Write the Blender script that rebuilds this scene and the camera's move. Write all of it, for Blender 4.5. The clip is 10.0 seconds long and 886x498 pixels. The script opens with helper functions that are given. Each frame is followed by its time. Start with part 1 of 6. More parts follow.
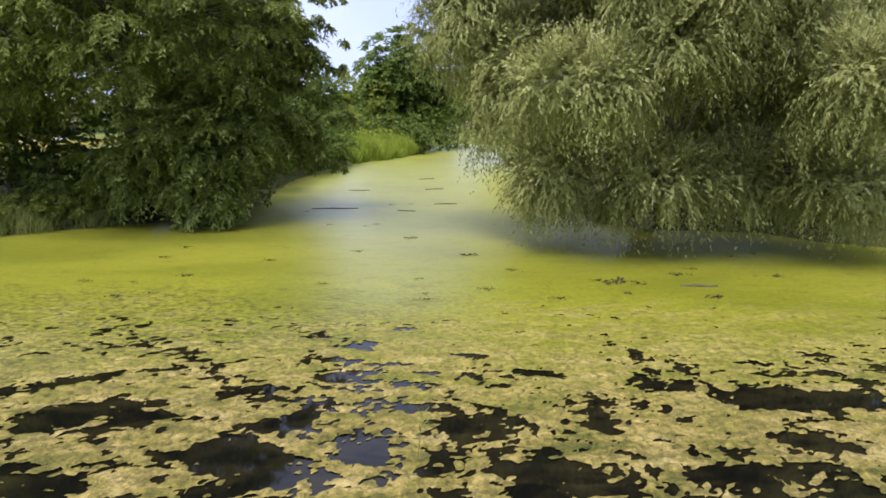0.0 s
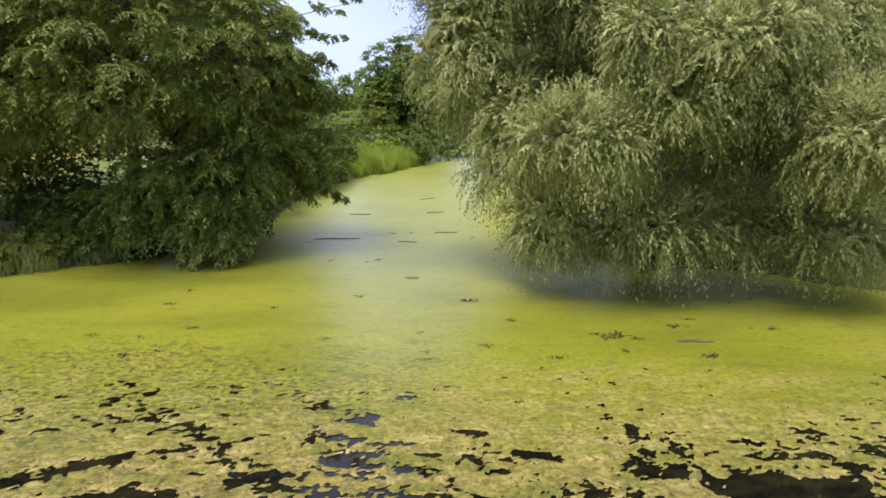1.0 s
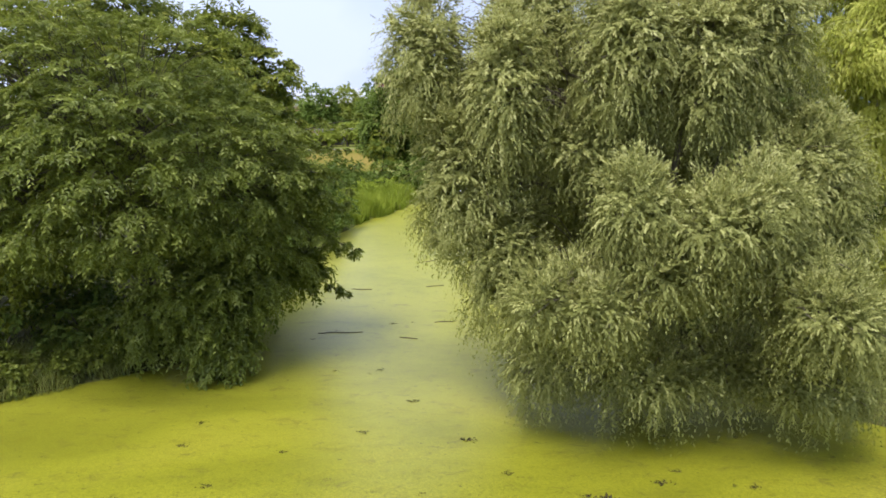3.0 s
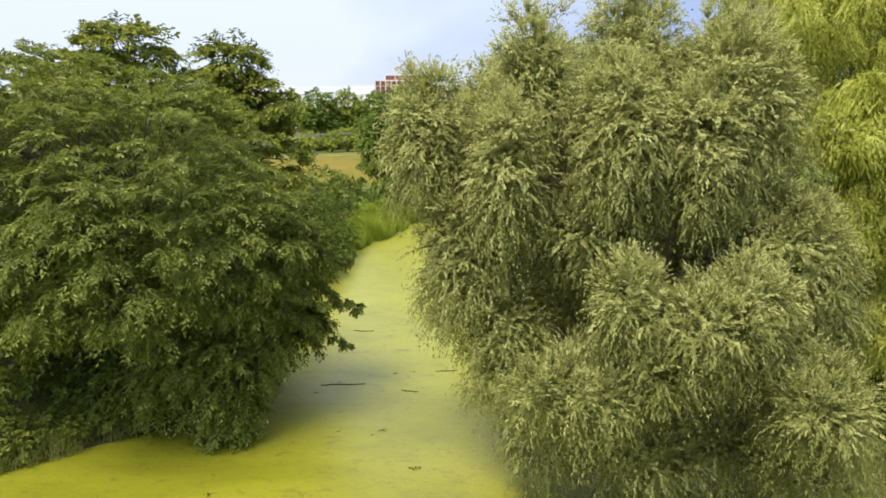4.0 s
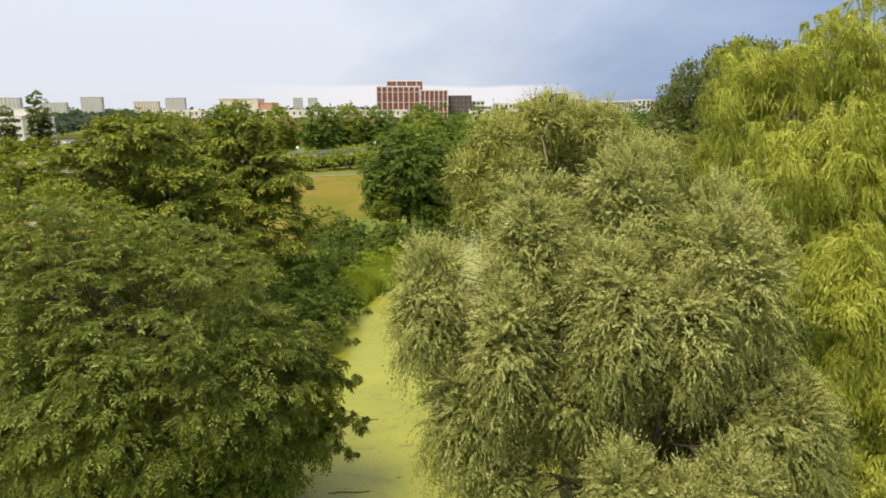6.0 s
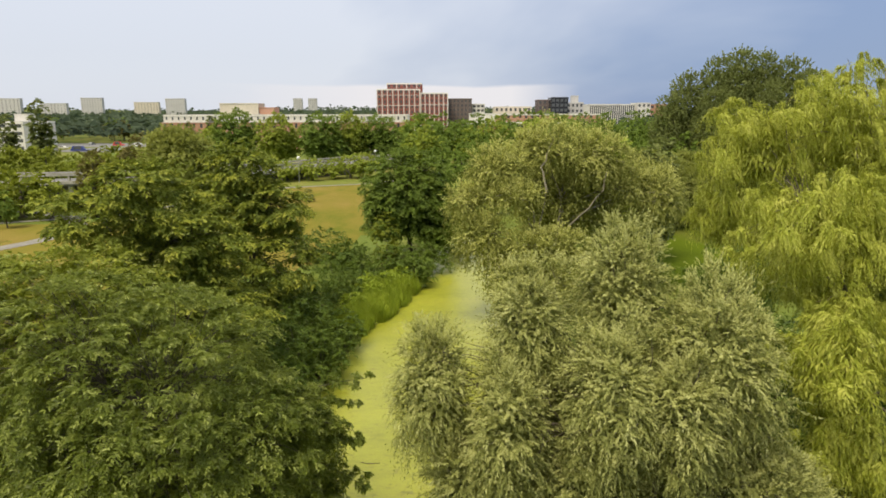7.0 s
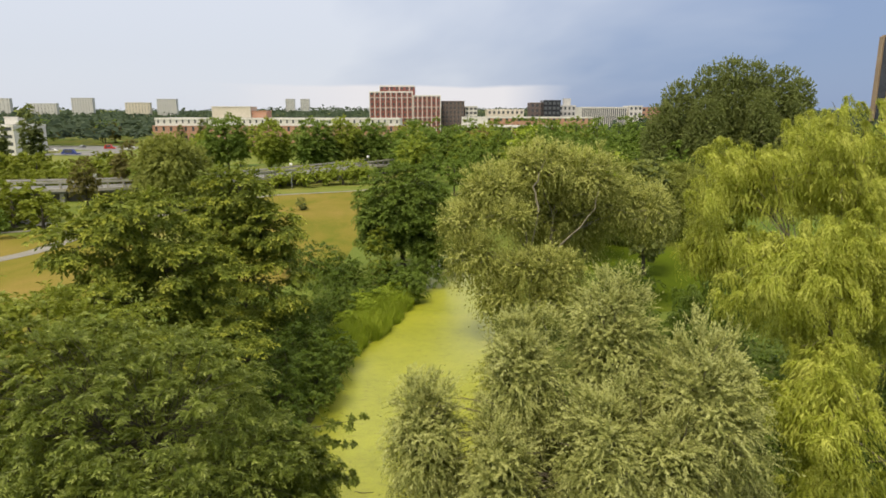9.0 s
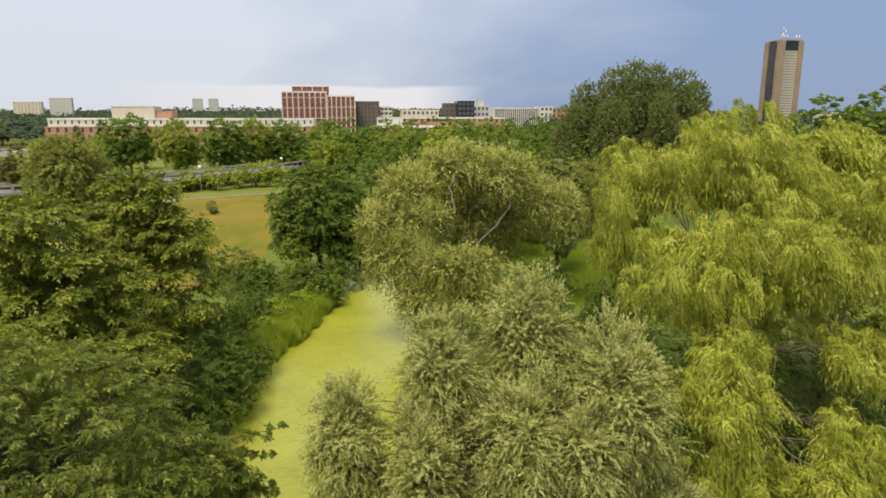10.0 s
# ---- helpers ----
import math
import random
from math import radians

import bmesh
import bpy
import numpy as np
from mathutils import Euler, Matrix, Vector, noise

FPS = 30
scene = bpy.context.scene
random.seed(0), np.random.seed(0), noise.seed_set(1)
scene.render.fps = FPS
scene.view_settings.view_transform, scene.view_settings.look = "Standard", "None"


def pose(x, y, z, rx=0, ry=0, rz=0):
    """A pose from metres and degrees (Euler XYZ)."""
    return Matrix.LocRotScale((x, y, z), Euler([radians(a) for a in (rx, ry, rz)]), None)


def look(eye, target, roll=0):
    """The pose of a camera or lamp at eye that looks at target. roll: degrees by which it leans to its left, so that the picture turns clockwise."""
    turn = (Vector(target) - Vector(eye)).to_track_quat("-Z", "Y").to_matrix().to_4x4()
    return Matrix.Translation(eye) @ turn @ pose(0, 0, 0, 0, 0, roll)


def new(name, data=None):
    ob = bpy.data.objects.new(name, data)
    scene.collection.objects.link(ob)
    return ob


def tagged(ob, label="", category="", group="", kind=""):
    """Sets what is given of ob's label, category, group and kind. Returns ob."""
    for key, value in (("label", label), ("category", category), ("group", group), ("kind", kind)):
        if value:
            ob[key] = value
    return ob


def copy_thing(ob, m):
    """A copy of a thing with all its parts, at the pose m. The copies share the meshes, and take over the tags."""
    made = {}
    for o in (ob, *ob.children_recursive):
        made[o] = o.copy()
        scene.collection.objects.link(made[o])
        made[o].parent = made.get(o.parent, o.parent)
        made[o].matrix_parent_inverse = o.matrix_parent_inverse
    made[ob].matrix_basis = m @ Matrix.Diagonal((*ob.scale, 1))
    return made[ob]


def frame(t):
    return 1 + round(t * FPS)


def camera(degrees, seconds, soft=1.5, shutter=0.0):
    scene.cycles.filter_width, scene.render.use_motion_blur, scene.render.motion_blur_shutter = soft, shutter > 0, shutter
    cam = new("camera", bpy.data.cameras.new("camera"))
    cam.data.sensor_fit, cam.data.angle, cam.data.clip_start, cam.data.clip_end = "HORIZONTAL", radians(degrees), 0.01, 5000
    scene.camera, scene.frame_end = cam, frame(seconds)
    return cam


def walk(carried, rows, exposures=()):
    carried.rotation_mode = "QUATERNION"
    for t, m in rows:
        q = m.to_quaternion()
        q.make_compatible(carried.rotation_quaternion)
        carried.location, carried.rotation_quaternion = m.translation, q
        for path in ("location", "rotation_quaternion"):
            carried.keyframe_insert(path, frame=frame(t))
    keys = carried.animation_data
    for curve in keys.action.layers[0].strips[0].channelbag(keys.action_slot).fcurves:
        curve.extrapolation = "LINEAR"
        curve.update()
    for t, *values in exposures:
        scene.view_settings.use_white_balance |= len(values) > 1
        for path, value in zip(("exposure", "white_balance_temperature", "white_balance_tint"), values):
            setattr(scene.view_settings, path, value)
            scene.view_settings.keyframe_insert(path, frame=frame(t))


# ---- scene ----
cam = camera(68.9, 10.0, soft=1.72)
METRES, EYE, TILT, LEAN, TURN = 16.0, 3.17, -11.2, 0.0, 0.0
ROWS = [
    (0.0, 0.0, 0.0, 0.0, 0.0, 0.0, -0.0),
    (0.5, -0.0002, -0.0061, 0.0306, 0.03, -0.01, 0.01),
    (1.0, -0.0002, -0.014, 0.0708, 0.05, -0.06, 0.03),
    (1.5, -0.0004, -0.0237, 0.119, 0.03, -0.07, 0.03),
    (2.0, -0.0005, -0.0353, 0.1765, 0.0, -0.13, 0.04),
    (2.5, -0.0007, -0.048, 0.2375, -0.01, -0.18, 0.07),
    (4.0, -0.0017, -0.0885, 0.4414, 0.01, -0.65, 0.15),
    (4.5, -0.0023, -0.1031, 0.5131, 0.03, -0.61, 0.14),
    (5.0, -0.0022, -0.1165, 0.585, 0.07, -0.62, 0.12),
    (5.5, -0.003, -0.1304, 0.6567, 0.1, -0.63, 0.12),
    (6.0, -0.0042, -0.1445, 0.7283, 0.11, -0.66, 0.1),
    (7.5, -0.0073, -0.1862, 0.9404, 0.1, -0.67, 0.01),
    (8.0, -0.0082, -0.1934, 0.9756, 0.09, -0.64, -0.06),
    (8.5, -0.0085, -0.1936, 0.9756, 0.1, -0.63, -0.06),
    (9.0, -0.0076, -0.1937, 0.9756, -0.54, -0.64, 0.06),
    (9.5, -0.0058, -0.1937, 0.9767, -3.14, -0.64, 0.56),
    (10.0, -0.0042, -0.1936, 0.9778, -7.77, -0.7, 1.43),
]
walk(cam, [(t, pose(0, 0, EYE, TILT, LEAN, TURN) @ pose(METRES * x, METRES * y, METRES * z, 90 + pitch, roll, yaw)) for t, x, y, z, yaw, pitch, roll in ROWS],
     exposures=[(0.0, 0.28, 5250, 27), (2.5, 0.27, 5400, 22), (4.0, 0.28, 5900, 15), (5.0, 0.23, 6350, 11), (6.0, 0.06, 6500, 10), (7.5, -0.06, 6500, 10), (10.0, -0.08, 6500, 10)])

# ---------------------------------------------------------------- light
SUN_ELEV, SUN_AZ = 62.0, 216.0      # degrees; azimuth clockwise from +y
world = bpy.data.worlds.new("sky")
scene.world = world
world.use_nodes = True
wn, wl = world.node_tree.nodes, world.node_tree.links
wn.clear()
w_out = wn.new("ShaderNodeOutputWorld")
w_bg = wn.new("ShaderNodeBackground")
w_sky = wn.new("ShaderNodeTexSky")
w_sky.sky_type = "NISHITA"
w_sky.sun_disc = False
w_sky.sun_elevation = radians(SUN_ELEV)
w_sky.sun_rotation = radians(SUN_AZ)
w_gain = wn.new("ShaderNodeMix")
w_gain.data_type, w_gain.blend_type = "RGBA", "MULTIPLY"
w_gain.inputs[0].default_value = 1.0
w_gain.inputs[7].default_value = (0.085, 0.085, 0.088, 1)
wl.new(w_sky.outputs[0], w_gain.inputs[6])
w_co = wn.new("ShaderNodeTexCoord")
w_map = wn.new("ShaderNodeMapping")
w_map.inputs["Scale"].default_value = (1.0, 1.0, 2.6)
w_map.inputs["Location"].default_value = (0.35, 0.1, 0.2)
wl.new(w_co.outputs["Generated"], w_map.inputs[0])
w_big = wn.new("ShaderNodeTexNoise")
w_big.inputs["Scale"].default_value = 1.3
w_big.inputs["Detail"].default_value = 5.0
w_big.inputs["Roughness"].default_value = 0.5
w_big.inputs["Distortion"].default_value = 0.4
wl.new(w_map.outputs[0], w_big.inputs["Vector"])
w_ramp = wn.new("ShaderNodeValToRGB")
w_ramp.color_ramp.elements[0].position = 0.30
w_ramp.color_ramp.elements[0].color = (0, 0, 0, 1)
w_ramp.color_ramp.elements[1].position = 0.71
w_ramp.color_ramp.elements[1].color = (1, 1, 1, 1)
w_sep = wn.new("ShaderNodeSeparateXYZ")
wl.new(w_co.outputs["Generated"], w_sep.inputs[0])
w_side = wn.new("ShaderNodeMath")          # the rain cloud lies to the east
w_side.operation = "MULTIPLY_ADD"
w_side.inputs[1].default_value = -0.55
wl.new(w_sep.outputs["X"], w_side.inputs[0])
wl.new(w_big.outputs["Fac"], w_side.inputs[2])
wl.new(w_side.outputs[0], w_ramp.inputs[0])
w_cloud = wn.new("ShaderNodeMix")
w_cloud.data_type = "RGBA"
w_cloud.inputs[6].default_value = (0.30, 0.40, 0.62, 1)      # slate-blue rain cloud
w_cloud.inputs[7].default_value = (0.80, 0.84, 0.93, 1)      # bright thin cloud
wl.new(w_ramp.outputs[0], w_cloud.inputs[0])
w_mix = wn.new("ShaderNodeMix")
w_mix.data_type = "RGBA"
w_mix.inputs[0].default_value = 0.85
wl.new(w_gain.outputs[2], w_mix.inputs[6])
wl.new(w_cloud.outputs[2], w_mix.inputs[7])
w_up = wn.new("ShaderNodeMapRange")         # an overcast sky is brighter overhead
w_up.inputs["From Min"].default_value = 0.08
w_up.inputs["From Max"].default_value = 1.0
w_up.inputs["To Min"].default_value = 1.0
w_up.inputs["To Max"].default_value = 1.5
wl.new(w_sep.outputs["Z"], w_up.inputs[0])
w_low = wn.new("ShaderNodeMapRange")        # pale cloud bank low over the land
w_low.inputs["From Min"].default_value = 0.046
w_low.inputs["From Max"].default_value = 0.050
w_low.inputs["To Min"].default_value = 1.0
w_low.inputs["To Max"].default_value = 0.0
w_bank = wn.new("ShaderNodeTexNoise")
w_bank.inputs["Scale"].default_value = 5.5
w_bank.inputs["Detail"].default_value = 6.0
wl.new(w_map.outputs[0], w_bank.inputs["Vector"])
w_edge = wn.new("ShaderNodeMapRange")
w_edge.inputs["From Min"].default_value = 0.30
w_edge.inputs["From Max"].default_value = 0.48
wl.new(w_bank.outputs["Fac"], w_edge.inputs[0])
w_both = wn.new("ShaderNodeMath")
w_both.operation = "MULTIPLY"
w_hem = wn.new("ShaderNodeMath")            # its upper hem is ragged
w_hem.operation = "MULTIPLY_ADD"
w_hem.inputs[1].default_value = 0.014
wl.new(w_bank.outputs["Fac"], w_hem.inputs[0])
wl.new(w_sep.outputs["Z"], w_hem.inputs[2])
wl.new(w_hem.outputs[0], w_low.inputs[0])
w_west = wn.new("ShaderNodeMapRange")       # and it thins out towards both ends
w_west.inputs["From Min"].default_value = -0.36
w_west.inputs["From Max"].default_value = -0.12
wl.new(w_sep.outputs["X"], w_west.inputs[0])
w_east = wn.new("ShaderNodeMapRange")
w_east.inputs["From Min"].default_value = 0.10
w_east.inputs["From Max"].default_value = 0.20
w_east.inputs["To Min"].default_value = 1.0
w_east.inputs["To Max"].default_value = 0.0
wl.new(w_sep.outputs["X"], w_east.inputs[0])
w_span = wn.new("ShaderNodeMath")
w_span.operation = "MULTIPLY"
wl.new(w_west.outputs[0], w_span.inputs[0])
wl.new(w_east.outputs[0], w_span.inputs[1])
w_part = wn.new("ShaderNodeMath")
w_part.operation = "MULTIPLY"
wl.new(w_low.outputs[0], w_part.inputs[0])
wl.new(w_span.outputs[0], w_part.inputs[1])
wl.new(w_part.outputs[0], w_both.inputs[0])
wl.new(w_edge.outputs[0], w_both.inputs[1])
w_top = wn.new("ShaderNodeMapRange")        # neutral white cloud overhead
w_top.inputs["From Min"].default_value = 0.22
w_top.inputs["From Max"].default_value = 0.75
wl.new(w_sep.outputs["Z"], w_top.inputs[0])
w_white = wn.new("ShaderNodeMix")
w_white.data_type = "RGBA"
w_white.inputs[7].default_value = (0.74, 0.73, 0.70, 1)
wl.new(w_top.outputs[0], w_white.inputs[0])
wl.new(w_mix.outputs[2], w_white.inputs[6])
w_pale = wn.new("ShaderNodeMix")
w_pale.data_type = "RGBA"
w_pale.inputs[7].default_value = (0.86, 0.84, 0.86, 1)
wl.new(w_both.outputs[0], w_pale.inputs[0])
wl.new(w_white.outputs[2], w_pale.inputs[6])
wl.new(w_pale.outputs[2], w_bg.inputs[0])
wl.new(w_up.outputs[0], w_bg.inputs[1])
wl.new(w_bg.outputs[0], w_out.inputs[0])

sun = new("sun", bpy.data.lights.new("sun", "SUN"))
sun.data.energy = 3.95
sun.data.angle = radians(24)
sun.data.color = (1.0, 0.88, 0.66)
_az, _el = radians(SUN_AZ), radians(SUN_ELEV)
SUN_FROM = Vector((math.sin(_az) * math.cos(_el), math.cos(_az) * math.cos(_el), math.sin(_el)))
sun.matrix_world = look(SUN_FROM * 100, (0, 0, 0))


# ---------------------------------------------------------------- materials
class Nodes:
    """A small builder for one node material."""

    def __init__(self, name, rough=0.7, spec=0.3):
        self.m = bpy.data.materials.new(name)
        self.m.use_nodes = True
        self.n, self.l = self.m.node_tree.nodes, self.m.node_tree.links
        self.bsdf = self.n["Principled BSDF"]
        self.out = self.n["Material Output"]
        self.bsdf.inputs["Roughness"].default_value = rough
        self.bsdf.inputs["Specular IOR Level"].default_value = spec

    def coord(self, scale=(1, 1, 1), which="Object"):
        c = self.n.new("ShaderNodeTexCoord")
        mp = self.n.new("ShaderNodeMapping")
        mp.inputs["Scale"].default_value = scale
        self.l.new(c.outputs[which], mp.inputs[0])
        return mp.outputs[0]

    def noise(self, vec, scale, detail=4.0, rough=0.55, dist=0.0):
        t = self.n.new("ShaderNodeTexNoise")
        t.inputs["Scale"].default_value = scale
        t.inputs["Detail"].default_value = detail
        t.inputs["Roughness"].default_value = rough
        t.inputs["Distortion"].default_value = dist
        self.l.new(vec, t.inputs["Vector"])
        return t.outputs["Fac"]

    def ramp(self, fac, stops):
        r = self.n.new("ShaderNodeValToRGB")
        e = r.color_ramp.elements
        while len(e) < len(stops):
            e.new(0.5)
        for k, (p, c) in enumerate(stops):
            e[k].position = p
            e[k].color = (*c, 1) if len(c) == 3 else c
        self.l.new(fac, r.inputs[0])
        return r.outputs[0]

    def mix(self, fac, a, b, blend="MIX"):
        x = self.n.new("ShaderNodeMix")
        x.data_type, x.blend_type = "RGBA", blend
        for k, v in ((0, fac), (6, a), (7, b)):
            if isinstance(v, (int, float)):
                x.inputs[k].default_value = v
            elif isinstance(v, tuple):
                x.inputs[k].default_value = (*v, 1)
            else:
                self.l.new(v, x.inputs[k])
        return x.outputs[2]

    def maths(self, op, a, b=0.0):
        x = self.n.new("ShaderNodeMath")
        x.operation = op
        for k, v in ((0, a), (1, b)):
            if isinstance(v, (int, float)):
                x.inputs[k].default_value = v
            else:
                self.l.new(v, x.inputs[k])
        return x.outputs[0]

    def base(self, c):
        self.l.new(c, self.bsdf.inputs["Base Color"])
        return self

    def bump(self, height, strength=0.4, dist=0.02):
        b = self.n.new("ShaderNodeBump")
        b.inputs["Strength"].default_value = strength
        b.inputs["Distance"].default_value = dist
        self.l.new(height, b.inputs["Height"])
        self.l.new(b.outputs[0], self.bsdf.inputs["Normal"])
        return self


def leaf_material(name, dark, mid, light, rough=0.52, spec=0.2, through_amount=0.28, patch=0.35):
    """Leaves: every leaf its own tone, broad patches of older and younger growth, some light passing through."""
    k = Nodes(name, rough, spec)
    geo = k.n.new("ShaderNodeNewGeometry")
    own = k.ramp(geo.outputs["Random Per Island"], [(0.0, dark), (0.5, mid), (1.0, light)])
    co = k.coord()
    clump = k.noise(co, patch, 3.0)
    tone = k.ramp(clump, [(0.3, dark), (0.5, mid), (0.72, light)])
    col = k.mix(0.5, own, tone)
    k.base(col)
    tr = k.n.new("ShaderNodeBsdfTranslucent")
    k.l.new(k.mix(0.35, col, (light[0] * 1.5, light[1] * 1.5, light[2]), "MIX"), tr.inputs[0])
    ms = k.n.new("ShaderNodeMixShader")
    ms.inputs[0].default_value = through_amount
    k.l.new(k.bsdf.outputs[0], ms.inputs[1])
    k.l.new(tr.outputs[0], ms.inputs[2])
    k.l.new(ms.outputs[0], k.out.inputs[0])
    return k.m


LEAF_ELM = leaf_material("elm leaves", (0.058, 0.086, 0.010), (0.145, 0.188, 0.024), (0.310, 0.355, 0.075), 0.45, 0.35, 0.42, 0.8)
LEAF_ELM_B = leaf_material("young elm leaves", (0.110, 0.140, 0.012), (0.185, 0.220, 0.020), (0.300, 0.330, 0.045), patch=0.7)
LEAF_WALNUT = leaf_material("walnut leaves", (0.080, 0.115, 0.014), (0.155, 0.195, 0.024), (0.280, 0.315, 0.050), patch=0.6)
# yellower, brighter copy of the walnut leaves; the sunlight is in its colour
LEAF_WALNUT_LIT = leaf_material("walnut tips with painted sunlight", (0.210, 0.245, 0.026), (0.310, 0.335, 0.040), (0.430, 0.440, 0.085), patch=0.6)
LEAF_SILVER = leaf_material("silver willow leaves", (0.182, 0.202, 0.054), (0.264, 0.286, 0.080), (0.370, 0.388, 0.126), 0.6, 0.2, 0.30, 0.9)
# young shoots, truly paler, brightened further to paint light on the tops
LEAF_LIT_SHOOT = leaf_material("young downy shoots with painted light", (0.340, 0.356, 0.110), (0.435, 0.448, 0.158), (0.565, 0.572, 0.255), 0.7, 0.15, 0.3, 0.9)
LEAF_GOLD = leaf_material("golden weeping willow leaves", (0.150, 0.190, 0.018), (0.325, 0.365, 0.042), (0.700, 0.700, 0.180), 0.5, 0.15, 0.28, 1.0)
# brighter elm leaves for the twig ends, highlights held in the colour
LEAF_ELM_LIT = leaf_material("elm tips with painted highlights", (0.190, 0.235, 0.036), (0.285, 0.330, 0.065), (0.430, 0.470, 0.150), 0.5, 0.25, 0.32, 0.8)
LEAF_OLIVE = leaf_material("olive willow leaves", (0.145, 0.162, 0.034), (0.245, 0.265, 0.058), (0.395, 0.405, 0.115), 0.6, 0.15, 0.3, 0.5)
# lighter copy of the olive leaves: lit lobes painted by colour
LEAF_OLIVE_LIT = leaf_material("olive willow tips with painted light", (0.340, 0.355, 0.090), (0.450, 0.460, 0.135), (0.590, 0.590, 0.220), 0.65, 0.12, 0.3, 0.5)
LEAF_MAPLE = leaf_material("maple leaves", (0.075, 0.120, 0.018), (0.130, 0.190, 0.026), (0.215, 0.280, 0.050))
LEAF_POPLAR = leaf_material("poplar leaves", (0.125, 0.150, 0.046), (0.180, 0.212, 0.062), (0.265, 0.300, 0.098), 0.5, 0.2, 0.34, 0.15)
LEAF_SHRUB = leaf_material("shrub leaves", (0.050, 0.087, 0.014), (0.097, 0.148, 0.020), (0.180, 0.232, 0.035))
LEAF_FAR = leaf_material("distant leaves", (0.110, 0.170, 0.030), (0.170, 0.245, 0.044), (0.265, 0.340, 0.072), 0.6, 0.15, 0.36, 0.12)
LEAF_FAR_B = leaf_material("distant yellowish leaves", (0.190, 0.245, 0.032), (0.275, 0.330, 0.045), (0.380, 0.420, 0.085), 0.6, 0.15, 0.36, 0.12)
LEAF_FAR_D = leaf_material("distant brownish leaves", (0.090, 0.090, 0.026), (0.155, 0.140, 0.040), (0.240, 0.210, 0.070), 0.6, 0.15, 0.3, 0.12)
LEAF_DOME = leaf_material("dull olive willow leaves", (0.165, 0.190, 0.036), (0.235, 0.260, 0.054), (0.330, 0.350, 0.095), 0.6, 0.15, 0.34, 0.3)
LEAF_WOODS = leaf_material("far woodland leaves", (0.036, 0.056, 0.036), (0.058, 0.084, 0.050), (0.090, 0.118, 0.066), 0.7, 0.15, 0.2, 0.02)
LEAF_REED = leaf_material("reed blades", (0.160, 0.225, 0.018), (0.270, 0.350, 0.030), (0.440, 0.500, 0.068), 0.5, 0.2, 0.3, 0.5)
LEAF_GRASS = leaf_material("bank grass blades", (0.130, 0.165, 0.034), (0.200, 0.240, 0.050), (0.330, 0.335, 0.095), 0.55, 0.3, 0.3, 0.8)


def bark_material(name, a, b):
    k = Nodes(name, 0.85, 0.2)
    co = k.coord((1, 1, 0.25))
    f = k.noise(co, 9.0, 6.0, 0.65)
    g = k.noise(k.coord(), 0.8, 3.0)
    k.base(k.mix(k.maths("MULTIPLY", g, 0.6), k.ramp(f, [(0.3, a), (0.7, b)]), (0.10, 0.11, 0.06)))
    return k.bump(f, 0.8, 0.04).m


BARK_DARK = bark_material("dark furrowed bark", (0.050, 0.040, 0.030), (0.130, 0.105, 0.080))
BARK_PALE = bark_material("pale weathered willow bark", (0.200, 0.170, 0.125), (0.420, 0.370, 0.290))
BARK_GREY = bark_material("grey willow bark", (0.110, 0.090, 0.065), (0.290, 0.245, 0.180))


def ground_material():
    k = Nodes("mown park grass", 0.9, 0.15)
    co = k.coord()
    big = k.noise(co, 0.035, 5.0, 0.6, 0.5)
    mid = k.noise(co, 0.35, 5.0)
    fine = k.noise(co, 9.0, 3.0)
    field = k.ramp(big, [(0.34, (0.085, 0.140, 0.022)), (0.50, (0.165, 0.195, 0.034)), (0.66, (0.300, 0.250, 0.075))])
    c = k.mix(k.maths("MULTIPLY", mid, 0.6), field, (0.120, 0.165, 0.028))
    c = k.mix(0.45, c, k.ramp(fine, [(0.25, (0.35, 0.35, 0.30)), (0.75, (1.35, 1.35, 1.2))]), "MULTIPLY")
    sep = k.n.new("ShaderNodeSeparateXYZ")
    k.l.new(co, sep.inputs[0])
    rank = k.n.new("ShaderNodeMapRange")       # darker, browner ground in the thicket round the pond
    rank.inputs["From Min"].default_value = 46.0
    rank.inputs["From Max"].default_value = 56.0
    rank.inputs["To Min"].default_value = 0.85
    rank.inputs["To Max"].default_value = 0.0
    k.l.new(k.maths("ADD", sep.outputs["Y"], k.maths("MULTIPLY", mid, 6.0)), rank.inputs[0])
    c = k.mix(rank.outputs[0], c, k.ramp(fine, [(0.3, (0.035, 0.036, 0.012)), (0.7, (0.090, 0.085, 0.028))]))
    k.base(c)
    return k.bump(fine, 0.6, 0.08).m


def water_material():
    k = Nodes("dark pond water", 0.04, 0.4)
    k.bsdf.inputs["Base Color"].default_value = (0.012, 0.011, 0.008, 1)
    k.bsdf.inputs["IOR"].default_value = 1.33
    co = k.coord()
    k.base(k.ramp(k.noise(k.coord((0.8, 1.6, 1)), 1.6, 5.0, 0.65, 0.8), [(0.42, (0.004, 0.004, 0.003)), (0.55, (0.013, 0.011, 0.005)), (0.72, (0.022, 0.020, 0.007))]))
    return k.bump(k.noise(co, 2.5, 2.0), 0.05, 0.01).m


